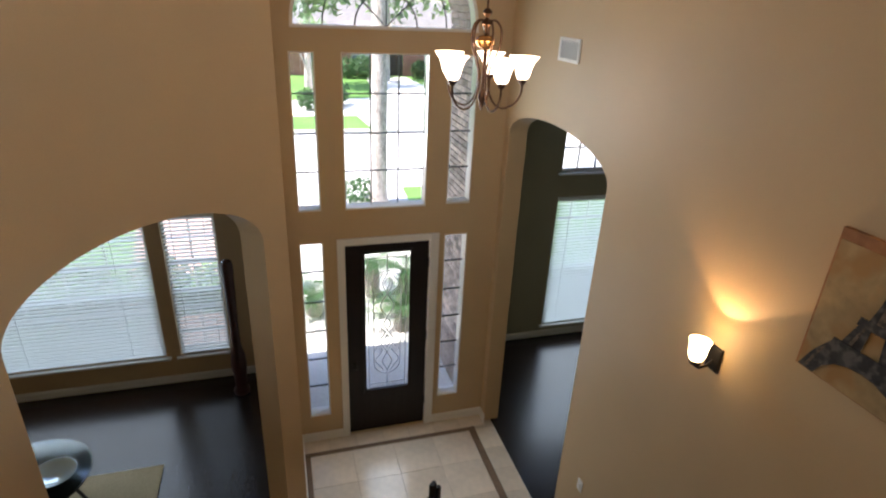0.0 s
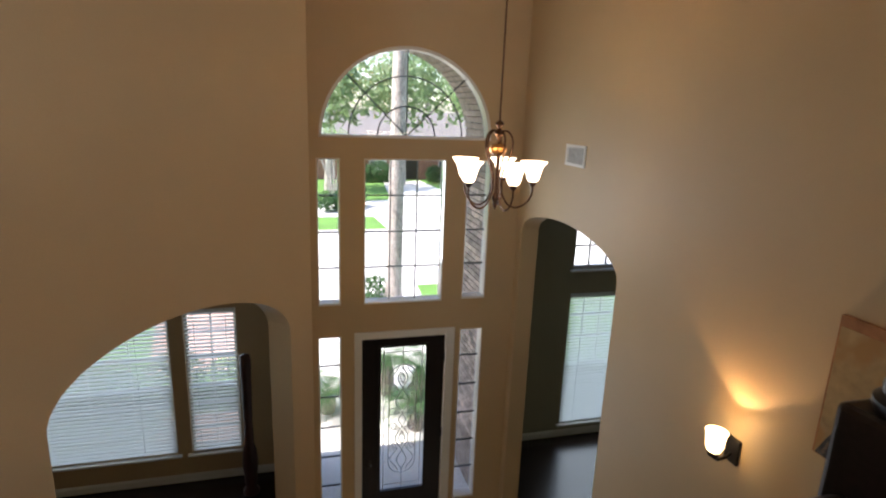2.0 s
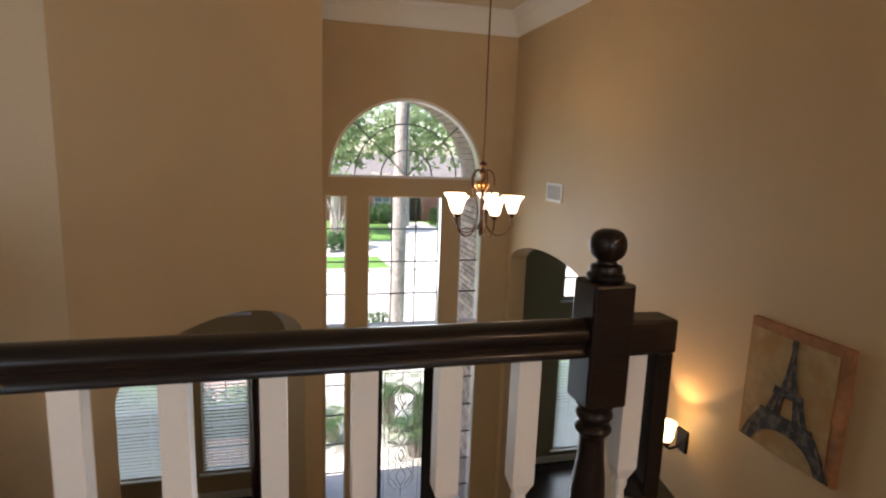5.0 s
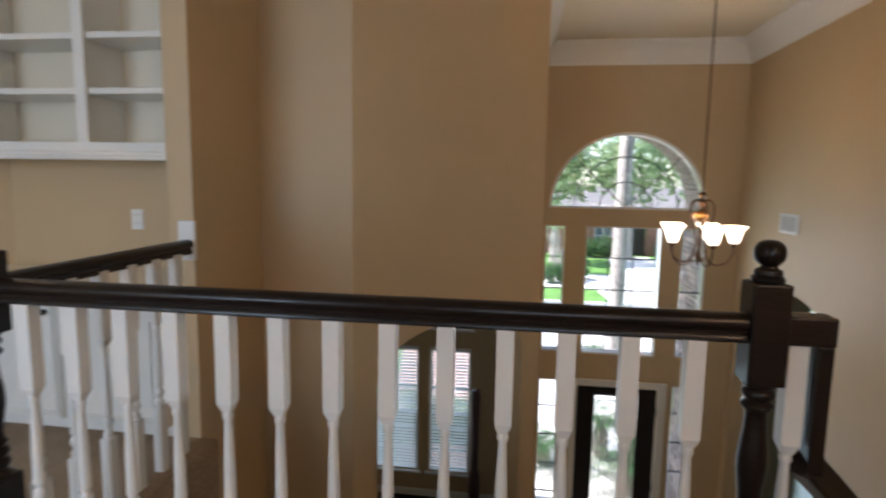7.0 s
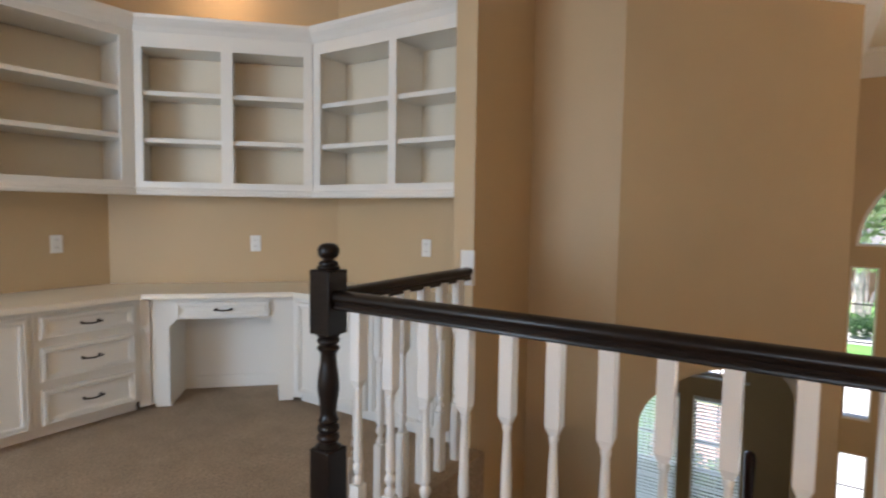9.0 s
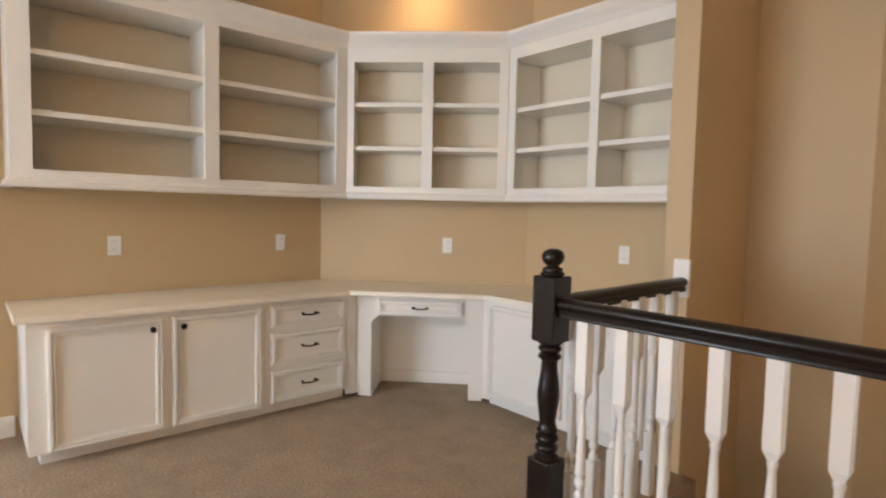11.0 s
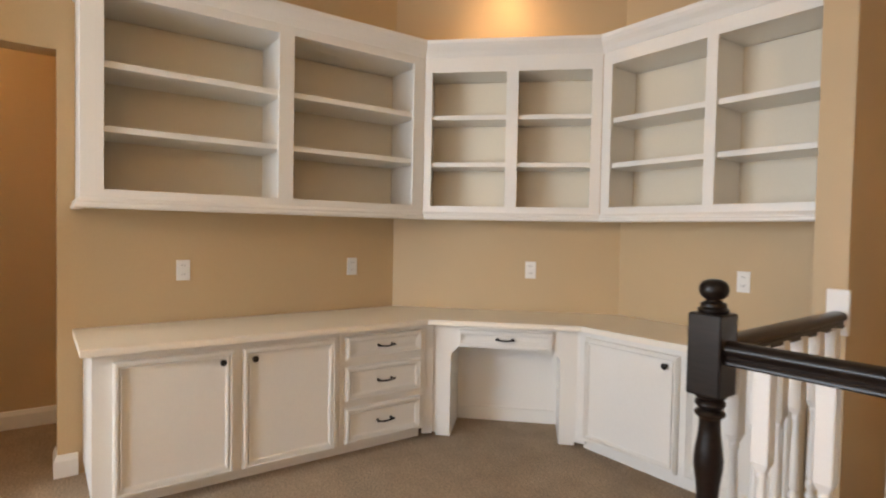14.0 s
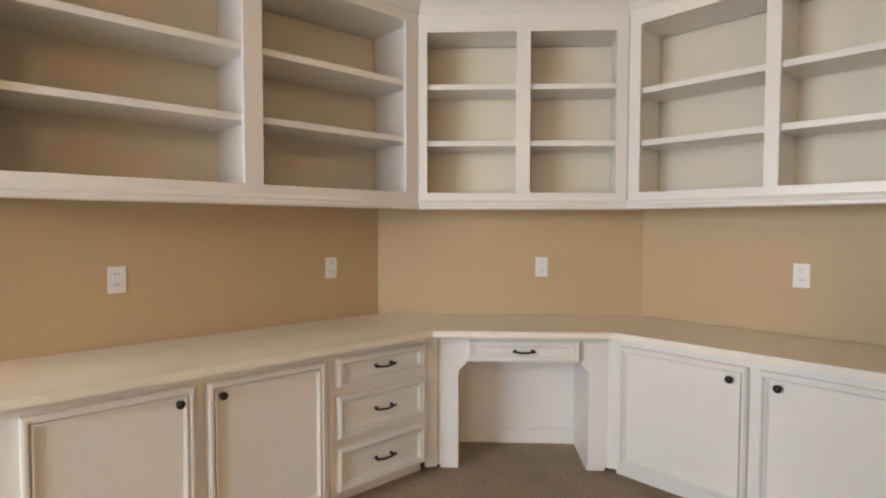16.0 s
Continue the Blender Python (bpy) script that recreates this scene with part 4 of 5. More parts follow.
# ---- chandelier ----
CHX, CHY, CHS, CHZ = 1.20, 3.90, 0.872, 0.166
CTOP = (CEIL - CHZ) / CHS
ch = thing("chandelier", pose(CHX, CHY, CHZ) @ Matrix.Diagonal((CHS, CHS, CHS, 1)), "bronze five arm chandelier with lit glass shades", "chandelier")
part("stem", tube(bmesh.new(), [(0, 0, 1.24), (0, 0, CTOP - 0.03)], 0.007, 8), BRONZE, ch, "thin bronze chain and rod")
part("canopy", lathe([(0.065, CTOP), (0.06, CTOP - 0.02), (0.02, CTOP - 0.04)], 24), BRONZE, ch, smooth=True)
part("body", lathe([(0.012, 1.25), (0.03, 1.235), (0.034, 1.22), (0.018, 1.205), (0.012, 1.19), (0.03, 1.17), (0.036, 1.155), (0.016, 1.13), (0.012, 1.08), (0.010, 1.0), (0.010, 0.72), (0.02, 0.70), (0.03, 0.675), (0.02, 0.645), (0.014, 0.63), (0.018, 0.615), (0.008, 0.595), (0.002, 0.58)], 20), BRONZE, ch, smooth=True)
part("glass_ball", lathe([(0.01, 1.09), (0.05, 1.075), (0.068, 1.05), (0.062, 1.02), (0.035, 0.995), (0.012, 0.985)], 24), AMBER, ch, "amber glass ornament in the cage", smooth=True)
SH = [(0.012, 0.735), (0.03, 0.738), (0.042, 0.76), (0.05, 0.80), (0.057, 0.85), (0.07, 0.90), (0.094, 0.945), (0.100, 0.955), (0.094, 0.955), (0.066, 0.90), (0.05, 0.85), (0.042, 0.80), (0.03, 0.755), (0.01, 0.75)]
SH = [(x * 1.06, 0.957 - (0.957 - z) * 0.70) for x, z in SH]
for k in range(5):
    a = radians(72 * k - 12)
    c, s = math.cos(a), math.sin(a)
    prof = [(0.012, 1.17), (0.06, 1.175), (0.10, 1.13), (0.105, 1.04), (0.075, 0.94), (0.04, 0.84), (0.045, 0.72), (0.09, 0.63), (0.16, 0.60), (0.235, 0.635), (0.275, 0.70), (0.28, 0.75), (0.28, 0.795)]
    fine = []
    for i in range(len(prof) - 1):
        for j in range(4):
            p0, p1, p2, p3 = prof[max(i - 1, 0)], prof[i], prof[i + 1], prof[min(i + 2, len(prof) - 1)]
            t = j / 4
            fine.append(tuple(0.5 * (2 * p1[q] + (p2[q] - p0[q]) * t + (2 * p0[q] - 5 * p1[q] + 4 * p2[q] - p3[q]) * t * t + (3 * p1[q] - p0[q] - 3 * p2[q] + p3[q]) * t ** 3) for q in (0, 1)))
    arm = part("arm", tube(bmesh.new(), [(r * c, r * s, z) for r, z in fine + [prof[-1]]], 0.0075, 8), BRONZE, ch, smooth=True)
    part("cup", lathe([(0.01, 0.765), (0.02, 0.775), (0.034, 0.80), (0.030, 0.81)], 16, m=pose(0.28 * c, 0.28 * s, 0)), BRONZE, arm, smooth=True)
    sh = part("shade", lathe(SH, 24, m=pose(0.28 * c, 0.28 * s, 0)), SHADE, arm, "lit frosted bell glass shade", smooth=True)
    lamp("chandelier_bulb", "POINT", 0.42, WARM, pose(CHX + 0.28 * c * CHS, CHY + 0.28 * s * CHS, CHZ + 0.875 * CHS), radius=0.03)

# ---- wall sconce ----
sc = thing("wall_sconce", pose(RIGHT, 2.65, -0.46), "bronze wall sconce with a lit amber glass shade", "sconce")
part("back_plate", boxed(-0.018, -0.05, -0.09, 0, 0.05, 0.06, bevel=0.006), BLACKMETAL, sc)
part("arm", tube(bmesh.new(), [(-0.01, 0, -0.03), (-0.05, 0, -0.06), (-0.10, 0, -0.065), (-0.13, 0, -0.045), (-0.135, 0, -0.02)], 0.009, 10), BLACKMETAL, sc, smooth=True)
part("cup", lathe([(0.01, -0.035), (0.03, -0.03), (0.034, -0.012), (0.028, -0.005)], 18, m=pose(-0.135, 0, 0)), BLACKMETAL, sc, smooth=True)
part("shade", lathe([(0.02, -0.01), (0.036, 0.0), (0.047, 0.03), (0.05, 0.07), (0.054, 0.10), (0.06, 0.118), (0.055, 0.118), (0.046, 0.07), (0.043, 0.03), (0.02, 0.0)], 24, m=pose(-0.135, 0, 0)), SCONCEGLASS, sc, "lit amber bell glass", smooth=True)
lamp("sconce_bulb", "POINT", 0.12, WARM, pose(RIGHT - 0.135, 2.65, -0.335), radius=0.02)
lamp("sconce_up", "SPOT", 3.0, WARM, look((RIGHT - 0.135, 2.65, -0.316), (RIGHT - 0.135, 2.651, 0.54)), radius=0.004, spot=radians(101))

# ---- picture on the stair wall ----
pic = thing("canvas_picture", pose(RIGHT, 1.903, 0.165, 0, 0, -90), "ochre canvas picture of a dark iron tower", "picture")
PW, PH = 0.288, 0.337
part("canvas", boxed(-PW, -0.03, -PH, PW, -0.001, PH, bevel=0.003), CANVASEDGE, pic)
part("painted_ground", boxed(-PW + 0.012, -0.033, -PH + 0.006, PW - 0.055, -0.0295, PH - 0.05), CANVAS, pic, "pale ochre painted ground")
TX = 0.0


def painted(name, polys, mat, d=0.036):
    """Flat painted shapes on the canvas, one part."""
    bm = bmesh.new()
    for poly in polys:
        prism(bm, poly, 0.0, 0.003, pose(0, -d, 0, 90))
    part(name, bm, mat, pic)


painted("painted_spire", [[(TX - 0.012, 0.26), (TX - 0.016, 0.20), (TX - 0.030, 0.10), (TX - 0.056, 0.0), (TX + 0.056, 0.0), (TX + 0.030, 0.10), (TX + 0.016, 0.20), (TX + 0.012, 0.26)]], INK)
painted("painted_spire_light", [[(TX - 0.003, 0.235), (TX - 0.010, 0.10), (TX - 0.020, 0.02), (TX + 0.010, 0.02), (TX + 0.008, 0.10), (TX + 0.006, 0.235)]], INKLIGHT, 0.0375)
painted("painted_lantern", [[(TX - 0.019, 0.252), (TX + 0.019, 0.252), (TX + 0.013, 0.287), (TX - 0.013, 0.287)]], INK, 0.038)
painted("painted_platform", [[(TX - 0.090, -0.016), (TX + 0.090, -0.016), (TX + 0.084, 0.022), (TX - 0.084, 0.022)]], INK, 0.039)
painted("painted_platform", [[(TX - 0.165, -0.160), (TX + 0.165, -0.160), (TX + 0.155, -0.118), (TX - 0.155, -0.118)]], INK, 0.039)
for sgn in (-1, 1):
    def turned(pts):
        return [(TX + sgn * u, v) for u, v in (pts if sgn > 0 else pts[::-1])]

    painted("painted_leg", [turned([(0.028, -0.005), (0.040, -0.13), (0.128, -0.13), (0.078, -0.005)])], INK)
    painted("painted_leg_light", [turned([(0.050, -0.02), (0.078, -0.12), (0.096, -0.12), (0.060, -0.02)])], INKLIGHT, 0.0375)
    inner = [(0.0, -0.205), (0.06, -0.212), (0.12, -0.235), (0.165, -0.275), (0.195, -0.327)]
    rim = [(0.0, -0.15), (0.08, -0.15), (0.17, -0.15), (0.222, -0.225), (0.268, -0.327)]
    painted("painted_arch_foot", [turned([d2, c2, b, a]) for a, b, c2, d2 in zip(rim, rim[1:], inner[1:], inner)], INK)
    painted("painted_arch_light", [turned([(0.175, -0.17), (0.190, -0.215), (0.225, -0.315), (0.240, -0.315), (0.205, -0.215)])], INKLIGHT, 0.0375)

# ---- vent ----
vt = thing("wall_vent", pose(RIGHT, 4.78, 0.972, 0, 0, -90), "white louvred return air vent", "vent")
bm = bmesh.new()
frame_boxes(bm, -0.17, 0.17, -0.09, 0.09, -0.012, 0, 0.025)
part("frame", bm, WHITE, vt)
part("backing", boxed(-0.15, -0.003, -0.07, 0.15, 0, 0.07), SLOT, vt)
for i in range(9):
    part("louvre", boxed(-0.145, -0.001, -0.006, 0.145, 0.001, 0.006, m=pose(0, -0.006, -0.056 + 0.014 * i, 40)), WHITE, vt)

# ---- nook downlight set into the ceiling, then an added warm fill over the landing ----
for x, y, e in ((-3.58, 1.55, 4.2), (-2.3, -1.3, 0.7)):
    dl = thing("recessed_downlight", pose(x, y, UPTOP), "recessed round ceiling downlight, lit, unseen", "downlight", "ceiling downlights")
    part("trim_ring", lathe([(0.085, -0.001), (0.085, -0.008), (0.06, -0.01), (0.06, -0.001)], 28), WHITE, dl)
    part("lens", lathe([(0.058, -0.002), (0.05, -0.005)], 24), CANLIGHT, dl)
    lamp("downlight_bulb", "SPOT", e, WARM, look((x, y, UPTOP - 0.02), (x + 0.001, y, 0)), radius=0.09, spot=radians(160))
# invented fixture out of view; warm fill for the angled wall and post
fl = thing("flush_ceiling_light", pose(1.6, -2.5, UPTOP), "flush frosted ceiling light over the landing, unseen and added for fill", "ceiling light")
part("pan", lathe([(0.16, 0), (0.16, -0.02), (0.14, -0.03)], 28), BRONZE, fl)
part("bowl", lathe([(0.14, -0.03), (0.13, -0.06), (0.09, -0.09), (0.02, -0.105)], 28), SHADE, fl, "lit frosted glass bowl of the fill light", smooth=True)
lamp("landing_fill", "POINT", 18, (1.0, 0.73, 0.46), pose(1.6, -2.5, UPTOP - 0.22), radius=0.09)
lamp("hall_bulb", "POINT", 4, (1.0, 0.78, 0.50), pose(-4.8, -1.9, 2.75), radius=0.08)


# ---- lower rooms ----
rug = tagged(link("area_rug", boxed(-3.3, 4.3, LOW, -1.53, 5.95, LOW + 0.012, bevel=0.004), BEIGE), "beige bordered area rug on dark wood floor", "rug")
tbl = thing("glass_table", pose(-2.45, 5.25, LOW), "round glass dining table on dark metal legs", "table")
part("glass_top", lathe([(0.50, 0.738), (0.505, 0.744), (0.50, 0.75)], 48), TABLEGLASS, tbl, "clear bevelled glass top")
part("rim", lathe([(0.47, 0.712), (0.49, 0.712), (0.49, 0.734), (0.47, 0.734)], 48), BLACKMETAL, tbl)
for k in range(4):
    a = radians(45 + 90 * k)
    part("leg", tube(bmesh.new(), [(0.46 * math.cos(a), 0.46 * math.sin(a), 0.72), (0.30 * math.cos(a), 0.30 * math.sin(a), 0.40), (0.42 * math.cos(a), 0.42 * math.sin(a), 0.012)], 0.018, 10), BLACKMETAL, tbl, smooth=True)
bowl = thing("glass_bowl", pose(-2.22, 5.18, LOW + 0.751), "pale blue glass bowl on the table", "bowl")
part("bowl", lathe([(0.05, 0), (0.09, 0.01), (0.15, 0.045), (0.19, 0.08), (0.185, 0.082), (0.14, 0.05), (0.05, 0.015)], 28), material("pale_blue_glass", (0.75, 0.88, 0.92), 0.08, metal=0.3), bowl, smooth=True)
vase = thing("floor_vase", pose(-0.74, 7.1, LOW), "tall dark red carved wooden floor vase", "vase")
part("body", lathe([(0.10, 0), (0.105, 0.04), (0.07, 0.10), (0.085, 0.30), (0.10, 0.45), (0.085, 0.62), (0.055, 0.74), (0.06, 0.80), (0.052, 1.0), (0.06, 1.3), (0.066, 1.6), (0.072, 1.85), (0.06, 1.93), (0.03, 1.95)], 24), REDWOOD, vase, smooth=True)
cl = thing("newel_cluster", pose(1.0, 3.90, LOW), "dark espresso newel cluster at the stair foot", "newel post")
for dx, dy, h in ((0, 0, 1.20), (0.05, -0.02, 1.185), (-0.03, -0.05, 1.10), (0.03, 0.045, 1.17)):
    part("spindle", lathe([(0.026, 0), (0.026, 0.30), (0.018, 0.34), (0.022, 0.5), (0.016, 0.8), (0.024, 0.84), (0.024, h - 0.01), (0.02, h)], 12, m=pose(dx, dy, 0)), ESPRESSO, cl, smooth=True)

# ---- outside ----
GZ = -3.85


def leaf_cloud(name, center, radii, n, size, mat, label, category, seed, group="", hollow=0.55, lean=1.0):
    """A crown or shrub of many small leaf clumps with gaps and an uneven outline."""
    rng = random.Random(seed)
    verts, faces = [], []
    bumps = [(Vector((rng.gauss(0, 1), rng.gauss(0, 1), rng.gauss(0, 1))).normalized(), rng.uniform(0.75, 1.15)) for _ in range(14)]
    while len(faces) < n:
        d = Vector((rng.gauss(0, 1), rng.gauss(0, 1), rng.gauss(0, 1))).normalized()
        best = max(bumps, key=lambda b: b[0].dot(d))
        r = (hollow + (1 - hollow) * rng.random() ** 0.6) * best[1] * (0.72 + 0.28 * best[0].dot(d))
        p = Vector((d.x * radii[0], d.y * radii[1], d.z * radii[2])) * r
        a = Vector((rng.gauss(0, 1), rng.gauss(0, 1), rng.gauss(0, 1))).normalized()
        b = a.cross(d)
        if b.length < 0.1:
            continue
        b.normalize()
        k = size * rng.uniform(0.6, 1.4)
        base = len(verts)
        verts += [p - a * k, p + b * k * 0.45, p + a * k, p - b * k * 0.45]
        faces.append((base, base + 1, base + 2, base + 3))
    me = bpy.data.meshes.new(name)
    me.from_pydata([tuple(v) for v in verts], [], faces)
    me.materials.append(mat)
    ob = new(name, me)
    ob.location = center
    return tagged(ob, label, category, group)


plate_of("porch_floor", [(-0.3, 6.12), (2.3, 6.12), (2.3, 7.85), (-0.3, 7.85)], GZ, LOW - 0.03, CONCRETE, "pale concrete porch slab", "porch")
plate_of("walkway", [(-0.8, 7.86), (2.9, 7.86), (3.4, 16.2), (-1.4, 16.2)], GZ, GZ + 0.02, CONCRETE, "bright pale concrete front walk", "walkway")
plate_of("road", [(-120, 16.2), (120, 16.2), (120, 23.6), (-120, 23.6)], GZ, GZ + 0.012, CONCRETE, "bright pale concrete street", "road")
plate_of("kerb", [(-120, 23.62), (120, 23.62), (120, 23.78), (-120, 23.78)], GZ, GZ + 0.12, CONCRETE, "concrete street kerb", "kerb")
plate_of("driveway", [(3.9, 23.8), (7.2, 23.8), (7.8, 28.6), (9.6, 33.5), (9.0, 41), (6.2, 41), (5.4, 33), (3.6, 27.6)], GZ, GZ + 0.03, CONCRETE, "bright pale concrete driveway", "driveway")
plate_of("driveway_side", [(-1.2, 27.2), (3.55, 27.2), (5.3, 32.2), (-1.2, 31.0)], GZ, GZ + 0.025, CONCRETE, "bright pale concrete drive", "driveway")

# porch: brick jambs and a brick barrel arch
PX0, PX1, PY0, PY1, PSP, PR = -0.06, 2.08, 6.16, 7.50, 0.95, 1.07
PC = (PX0 + PX1) / 2
porch = thing("porch_arch", pose(0, 0, 0), "mottled brick entrance arch of the porch", "porch", kind="structure")
part("backing", boxed(PX1 + 0.03, PY0, GZ, PX1 + 0.14, PY1, PSP), MORTAR, porch)
part("backing", boxed(PX0 - 0.14, PY0, GZ, PX0 - 0.03, PY1, PSP), MORTAR, porch)
bm = bmesh.new()
NSEG = 24
ring = [(PC + (PR + 0.03) * math.cos(math.pi * i / NSEG), (PR + 0.03) * math.sin(math.pi * i / NSEG)) for i in range(NSEG + 1)]
outer = [(PC + (PR + 0.25) * math.cos(math.pi * i / NSEG), (PR + 0.25) * math.sin(math.pi * i / NSEG)) for i in range(NSEG + 1)]
for i in range(NSEG):
    prism(bm, [ring[i], outer[i], outer[i + 1], ring[i + 1]], -PY1, -PY0, Matrix.Translation((0, 0, PSP)) @ pose(0, 0, 0, 90))
part("vault", bm, MORTAR, porch)
tagged(link("facade_over_porch", boxed(-0.4, PY1 - 0.06, PSP + PR + 0.24, 2.5, PY1, 4.5), MORTAR), "brick front over the porch", "facade", kind="structure")

# ---- far side of the street ----
house = thing("brick_house", pose(8.5, 42, GZ), "red brick house across the street with grey roof", "house")
bm = bmesh.new()
for d in ((-11, 0, 0, -3.2, 0.3, 3.0), (-1.9, 0, 0, -0.55, 0.3, 3.0), (0.55, 0, 0, 2.1, 0.3, 3.0), (3.6, 0, 0, 11, 0.3, 3.0), (-3.2, 0, 0, -1.9, 0.3, 0.7), (-3.2, 0, 2.1, -1.9, 0.3, 3.0), (2.1, 0, 0, 3.6, 0.3, 0.7), (2.1, 0, 2.1, 3.6, 0.3, 3.0), (-0.55, 0, 2.4, 0.55, 0.3, 3.0)):
    box(bm, *d)
part("wall", bm, BRICKRED, house)
for x0, x1 in ((-3.2, -1.9), (2.1, 3.6)):
    w = part("window", boxed(x0, 0.12, 0.7, x1, 0.18, 2.1), WINDOWDARK, house)
    bm = bmesh.new()
    frame_boxes(bm, x0, x1, 0.7, 2.1, 0.05, 0.12, 0.09)
    box(bm, (x0 + x1) / 2 - 0.03, 0.06, 0.79, (x0 + x1) / 2 + 0.03, 0.115, 2.01)
    box(bm, x0 + 0.09, 0.07, 1.37, x1 - 0.09, 0.112, 1.43)
    part("frame", bm, WHITE, w)
part("door", boxed(-0.5, 0.15, 0, 0.5, 0.2, 2.4), DOORBLACK, house)
bm = bmesh.new()
vs = [bm.verts.new(v) for v in ((-11.6, -0.6, 2.95), (11.6, -0.6, 2.95), (11.6, 10, 2.95), (-11.6, 10, 2.95), (-7, 4.7, 5.0), (7, 4.7, 5.0))]
for q in ((0, 1, 5, 4), (1, 2, 5), (2, 3, 4, 5), (3, 0, 4), (3, 2, 1, 0)):
    bm.faces.new([vs[i] for i in q])
part("roof", bm, ROOF, house)

plate_of("flower_bed", [(-2.3, 7.72), (-0.45, 7.72), (-0.6, 9.6), (-2.3, 9.6)], GZ, GZ + 0.05, PAVER, "red brick paved bed below the dining windows", "flower bed")
plate_of("brick_paving", [(-2.9, 11.2), (-0.9, 11.2), (-1.5, 15.6), (-3.6, 15.6)], GZ, GZ + 0.04, PAVER, "red brick paving beyond the shrubs", "paving")
for i, (x, y, r) in enumerate(((-1.2, 9.9, 0.55), (-2.2, 10.1, 0.65), (-3.3, 10.0, 0.6), (-4.4, 10.1, 0.6), (-0.4, 10.3, 0.5))):
    leaf_cloud("round_shrub", (x, y, GZ + r * 0.75), (r, r * 0.8, r), 900, 0.06, LEAFLIGHT, "green shrub before the dining windows", "shrub", 120 + i, "shrubs")

# pine trunk before the house
pine = thing("pine_tree", pose(2.47, 14.9, GZ), "tall grey pine trunk on the front lawn", "tree")
rngp = random.Random(4)
bm = bmesh.new()
seg, rows = 18, 60
prev = None
for i in range(rows + 1):
    z = 15.0 * i / rows
    r0 = 0.215 * (1 - 0.35 * z / 15) + (0.07 * math.exp(-z * 3))
    ringv = []
    for k in range(seg):
        a = 2 * math.pi * k / seg
        rr = r0 * (1 + 0.07 * noise.noise(Vector((math.cos(a) * 2.5, math.sin(a) * 2.5, z * 1.3))))
        ringv.append(bm.verts.new((rr * math.cos(a) + 0.012 * z, rr * math.sin(a), z)))
    if prev:
        for k in range(seg):
            bm.faces.new((prev[k], prev[(k + 1) % seg], ringv[(k + 1) % seg], ringv[k]))
    prev = ringv
part("trunk", bm, BARK, pine, smooth=True)
for k in range(7):
    a, z = rngp.uniform(0, 6.28), 9.5 + 0.8 * k
    part("limb", tube(bmesh.new(), [(0.15, 0, z), (1.2 * math.cos(a), 1.2 * math.sin(a), z + 0.5), (2.4 * math.cos(a), 2.4 * math.sin(a), z + 0.7)], [0.07, 0.05, 0.02], 8), BARK, pine)
crown = leaf_cloud("crown", (0.2, 0, 13.0), (3.0, 3.0, 2.6), 2600, 0.16, LEAF, "", "", 11, hollow=0.2)
crown.parent = pine
for key in ("label", "category"):
    if key in crown:
        del crown[key]

# shrubs and trees
leaf_cloud("round_shrub", (1.95, 15.1, GZ + 0.3), (0.6, 0.5, 0.42), 900, 0.05, LEAF, "low green shrub on the front lawn", "shrub", 1, "shrubs")
for i, (x, y, r) in enumerate(((1.55, 28.6, 0.65), (2.35, 29.0, 0.7), (3.0, 30.0, 0.75))):
    leaf_cloud("round_shrub", (x, y, GZ + r * 0.8), (r, r, r * 0.9), 1100, 0.07, LEAF, "clipped round green shrub", "shrub", 20 + i, "shrubs")
for i, (x, y, r) in enumerate(((4.9, 40.5, 0.9), (5.9, 40.3, 1.0), (6.9, 40.6, 0.8), (9.9, 40.5, 0.8), (10.9, 40.2, 1.0), (12.0, 40.4, 1.1), (13.2, 40.6, 0.9))):
    leaf_cloud("round_shrub", (x, y, GZ + r * 0.75), (r, r * 0.8, r * 0.9), 900, 0.10, LEAF, "dark green foundation shrub by the brick house", "shrub", 40 + i, "shrubs")
for i, (x, y, z, r) in enumerate(((-3, 52, 3.5, 4.2), (3, 54, 4.5, 4.6), (9, 55, 4.2, 4.8), (15, 53, 4.4, 4.6), (21, 50, 3.5, 4.2), (-9, 50, 3.2, 4.4), (13, 57, 8.2, 4.0), (0, 57, 8.0, 4.0), (2.0, 36.5, 2.2, 3.2), (7.2, 39, 2.6, 3.4), (12.5, 39, 2.4, 3.3), (17.5, 40, 2.5, 3.6))):
    tree = thing("leafy_tree", pose(x, y, GZ), "tall leafy green tree behind the house", "tree", "trees behind the house")
    part("trunk", tube(bmesh.new(), [(0, 0, 0), (0.1, 0, z - GZ - 1)], [0.3, 0.15], 8), BARK, tree)
    c = leaf_cloud("crown", (0, 0, z - GZ), (r, r * 0.8, r * 0.85), 1050, 0.26, LEAFLIGHT, "", "", 60 + i, hollow=0.3)
    c.parent = tree
    for key in ("label", "category"):
        if key in c:
            del c[key]
# bare crape myrtle across the street
myr = thing("crape_myrtle", pose(2.0, 31.8, GZ), "multi stemmed pale crape myrtle", "tree")
rngm = random.Random(8)
for k in range(9):
    a = 2 * math.pi * k / 9
    part("stem", tube(bmesh.new(), [(0.08 * math.cos(a), 0.08 * math.sin(a), 0), (0.3 * math.cos(a), 0.3 * math.sin(a), 1.3), (0.75 * math.cos(a) + rngm.uniform(-.2, .2), 0.75 * math.sin(a), 3.0)], [0.045, 0.035, 0.015], 6), BARK, myr)
c = leaf_cloud("crown", (0, 0, 3.3), (1.2, 1.2, 0.9), 900, 0.09, LEAFLIGHT, "", "", 91, hollow=0.2)
c.parent = myr
for key in ("label", "category"):
    if key in c:
        del c[key]


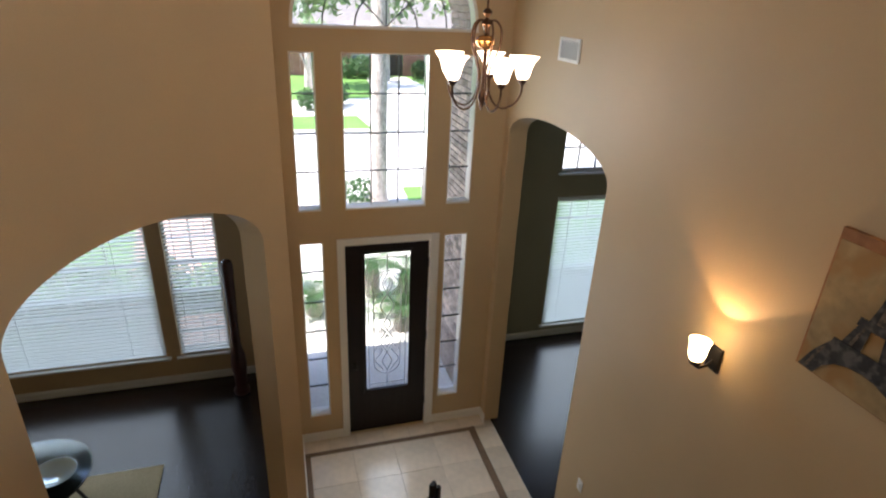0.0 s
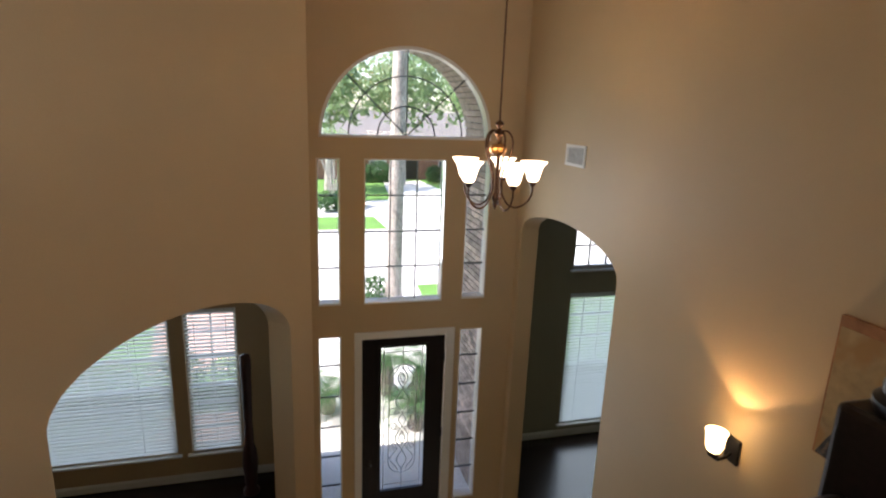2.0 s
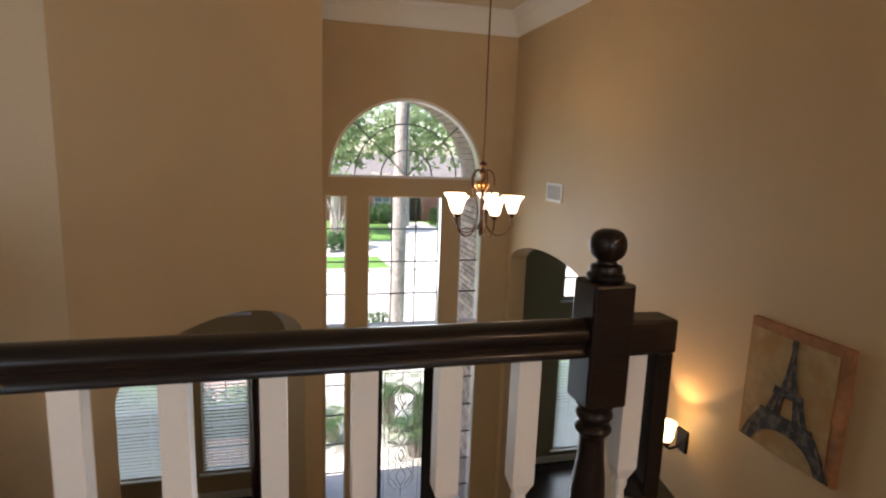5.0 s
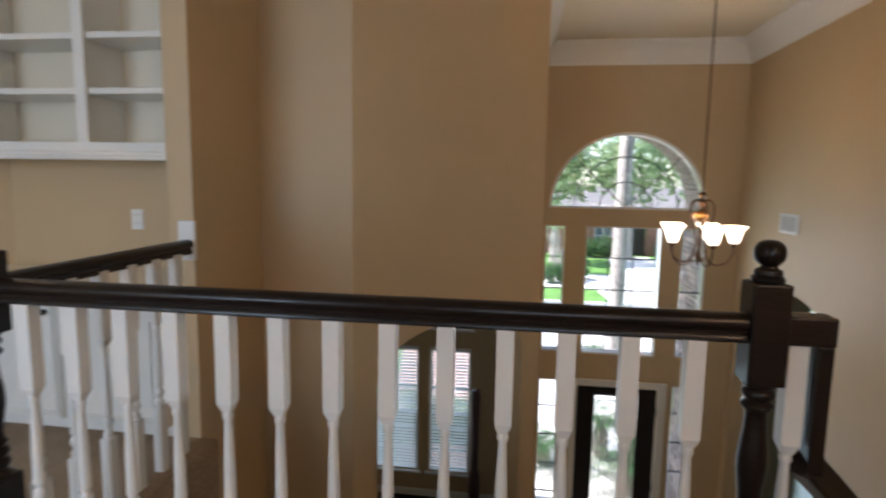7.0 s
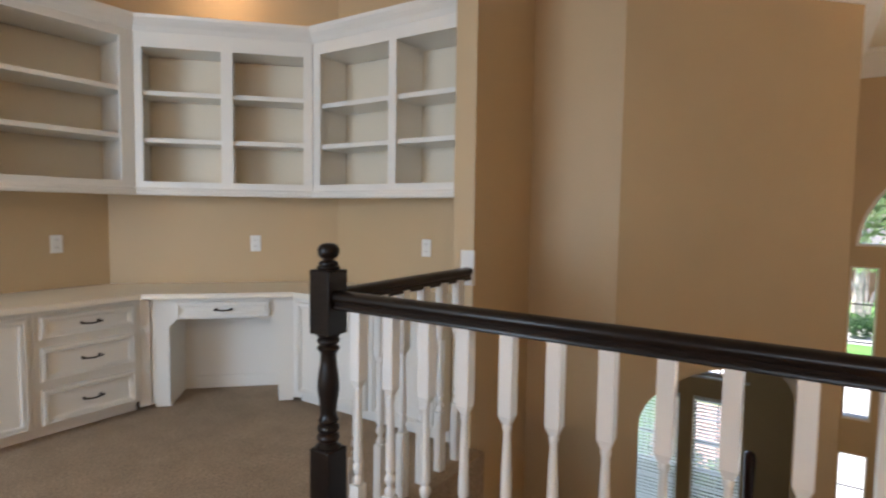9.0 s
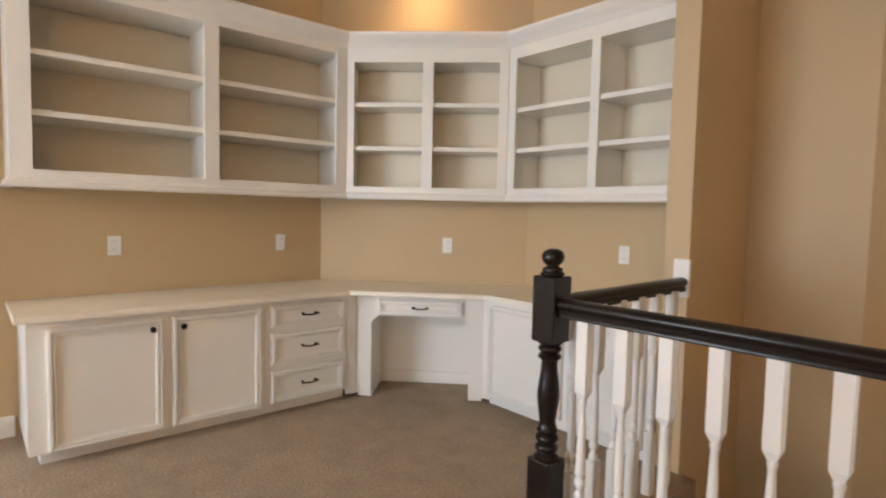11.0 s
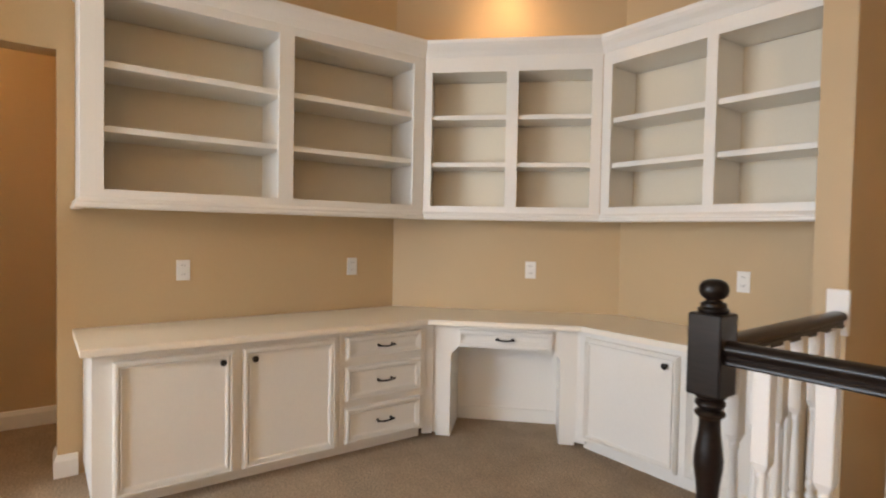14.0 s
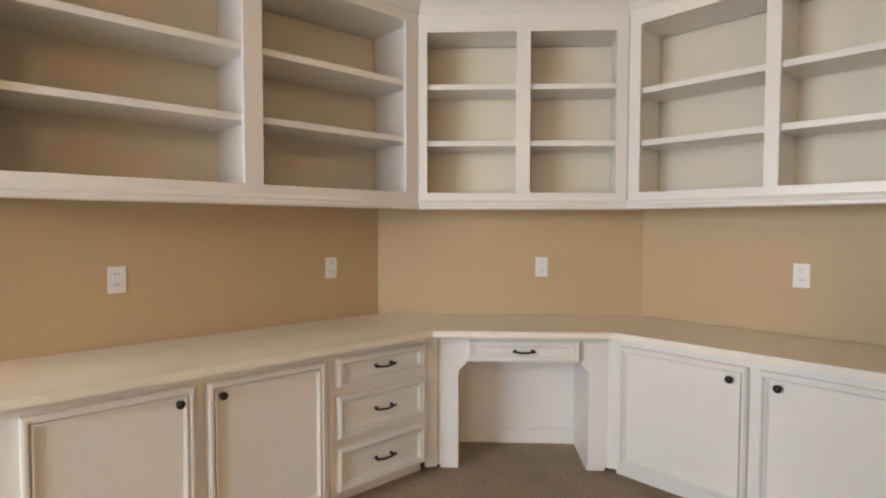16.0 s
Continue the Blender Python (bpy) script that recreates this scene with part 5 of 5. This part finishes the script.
# sago palms by the porch
def palm(x, y, h, r, seed):
    rng = random.Random(seed)
    p = thing("sago_palm", pose(x, y, GZ), "green sago palm with arching fronds beside the porch", "palm", "palms by the porch")
    part("trunk", lathe([(0.12, 0), (0.15, h * 0.3), (0.14, h * 0.7), (0.08, h)], 14), BARK, p)
    for k in range(30):
        a = 2 * math.pi * k / 30 + rng.uniform(-0.15, 0.15)
        up = rng.uniform(0.25, 1.0)
        verts, faces = [], []
        n = 26
        for i in range(n):
            t = i / (n - 1)
            d = r * t
            z = h + r * (up * t - 0.75 * t * t)
            wid = 0.15 * math.sin(math.pi * min(1, t * 0.9 + 0.1)) + 0.02
            for s in (-1, 1):
                b = len(verts)
                verts += [(d, 0, z), (d + 0.017, 0, z), (d + wid * 0.5 + 0.02, s * wid, z + 0.04)]
                faces.append((b, b + 1, b + 2))
        me = bpy.data.meshes.new("frond")
        me.from_pydata(verts, [], faces)
        me.materials.append(LEAF)
        f = new("frond", me)
        f.parent = p
        f.rotation_euler = (0, 0, a)


palm(0.36, 9.3, 0.35, 0.7, 3)
palm(1.95, 9.2, 0.75, 1.0, 5)
palm(1.45, 9.75, 0.7, 1.0, 6)
palm(1.75, 8.5, 0.45, 0.75, 7)

# ---- pieces last: foyer tiles ----
BX0, BX1, BY = 0.06, 2.0, 5.69
foyer = bpy.data.objects["floor_foyer_bed"]
tmesh = {}


def tile(x0, y0, x1, y1, mat, name="tile", z=LOW):
    key = (round(x1 - x0, 4), round(y1 - y0, 4), mat.name)
    if key not in tmesh:
        w, d = (x1 - x0) / 2 - 0.0015, (y1 - y0) / 2 - 0.0015
        ob = link(name, boxed(-w, -d, -0.011, w, d, 0, bevel=0.0012), mat)
        tmesh[key] = ob.data
    else:
        ob = new(name, tmesh[key])
    ob.parent = foyer
    ob.location = ((x0 + x1) / 2, (y0 + y1) / 2, z)


STEP = (BX1 - BX0) / 4
for i in range(4):
    for j in range(9):
        tile(BX0 + STEP * i, BY - STEP * (j + 1), BX0 + STEP * (i + 1), BY - STEP * j, TILE)
for i in range(7):
    w = (BX1 + 0.09 - BX0 + 0.09) / 7
    tile(BX0 - 0.09 + w * i, BY, BX0 - 0.09 + w * (i + 1), BY + 0.06, TILEDARK, "border_tile")
    tile(BX0 - 0.09 + (RIGHT - BX0 + 0.09) / 7 * i, BY + 0.06, BX0 - 0.09 + (RIGHT - BX0 + 0.09) / 7 * (i + 1), FRONT, TILE)
for j in range(12):
    tile(BX1, BY - 0.34 * (j + 1), BX1 + 0.085, BY - 0.34 * j, TILEDARK, "border_tile")
    tile(BX1 + 0.085, BY - 0.34 * (j + 1), RIGHT + 0.1, BY - 0.34 * j, TILE)
    if j < 6:
        tile(BX0 - 0.085, BY - 0.34 * (j + 1), BX0, BY - 0.34 * j, TILEDARK, "border_tile")

# bricks of the porch: the jamb that shows, then the rest joined
BL, BH, MJ = 0.195, 0.065, 0.010
bmesh_brick = None
count = 0
rest = bmesh.new()
row = 0
z = GZ + 0.05
while z < PSP - BH:
    off = (row % 2) * (BL + MJ) / 2
    y = PY0 + 0.002 - off
    while y < PY1 - 0.01:
        y0, y1 = max(y, PY0 + 0.002), min(y + BL, PY1)
        if y1 - y0 > 0.03:
            full = y1 - y0 > BL - 0.002
            if full and count < 290 and z > -3.0:
                if bmesh_brick is None:
                    ob = part("brick", boxed(0, -BL / 2, 0, 0.045, BL / 2, BH, bevel=0.003), BRICK, porch)
                    bmesh_brick = ob.data
                else:
                    ob = new("brick", bmesh_brick)
                    ob.parent = porch
                ob.location = (PX1 - 0.004 * random.random(), (y0 + y1) / 2, z)
                count += 1
            else:
                box(rest, PX1, y0, z, PX1 + 0.04, y1, z + BH)
        box(rest, PX0 - 0.04, y0, z, PX0, y1, z + BH)
        y += BL + MJ
    z += BH + MJ
    row += 1
nv = int(math.pi * PR / (BH + MJ))
for i in range(nv):
    a = math.pi * (i + 0.5) / nv
    m = Matrix.Translation((PC + PR * math.cos(a), 0, PSP + PR * math.sin(a))) @ Matrix.Rotation(-a, 4, "Y")
    y = PY0 + 0.002
    while y < PY1 - 0.02:
        box(rest, 0, y, -BH / 2, 0.06, min(y + BL, PY1), BH / 2, m=m)
        y += BL + MJ
tagged(part("brickwork", rest, BRICK, porch), kind="stuff")
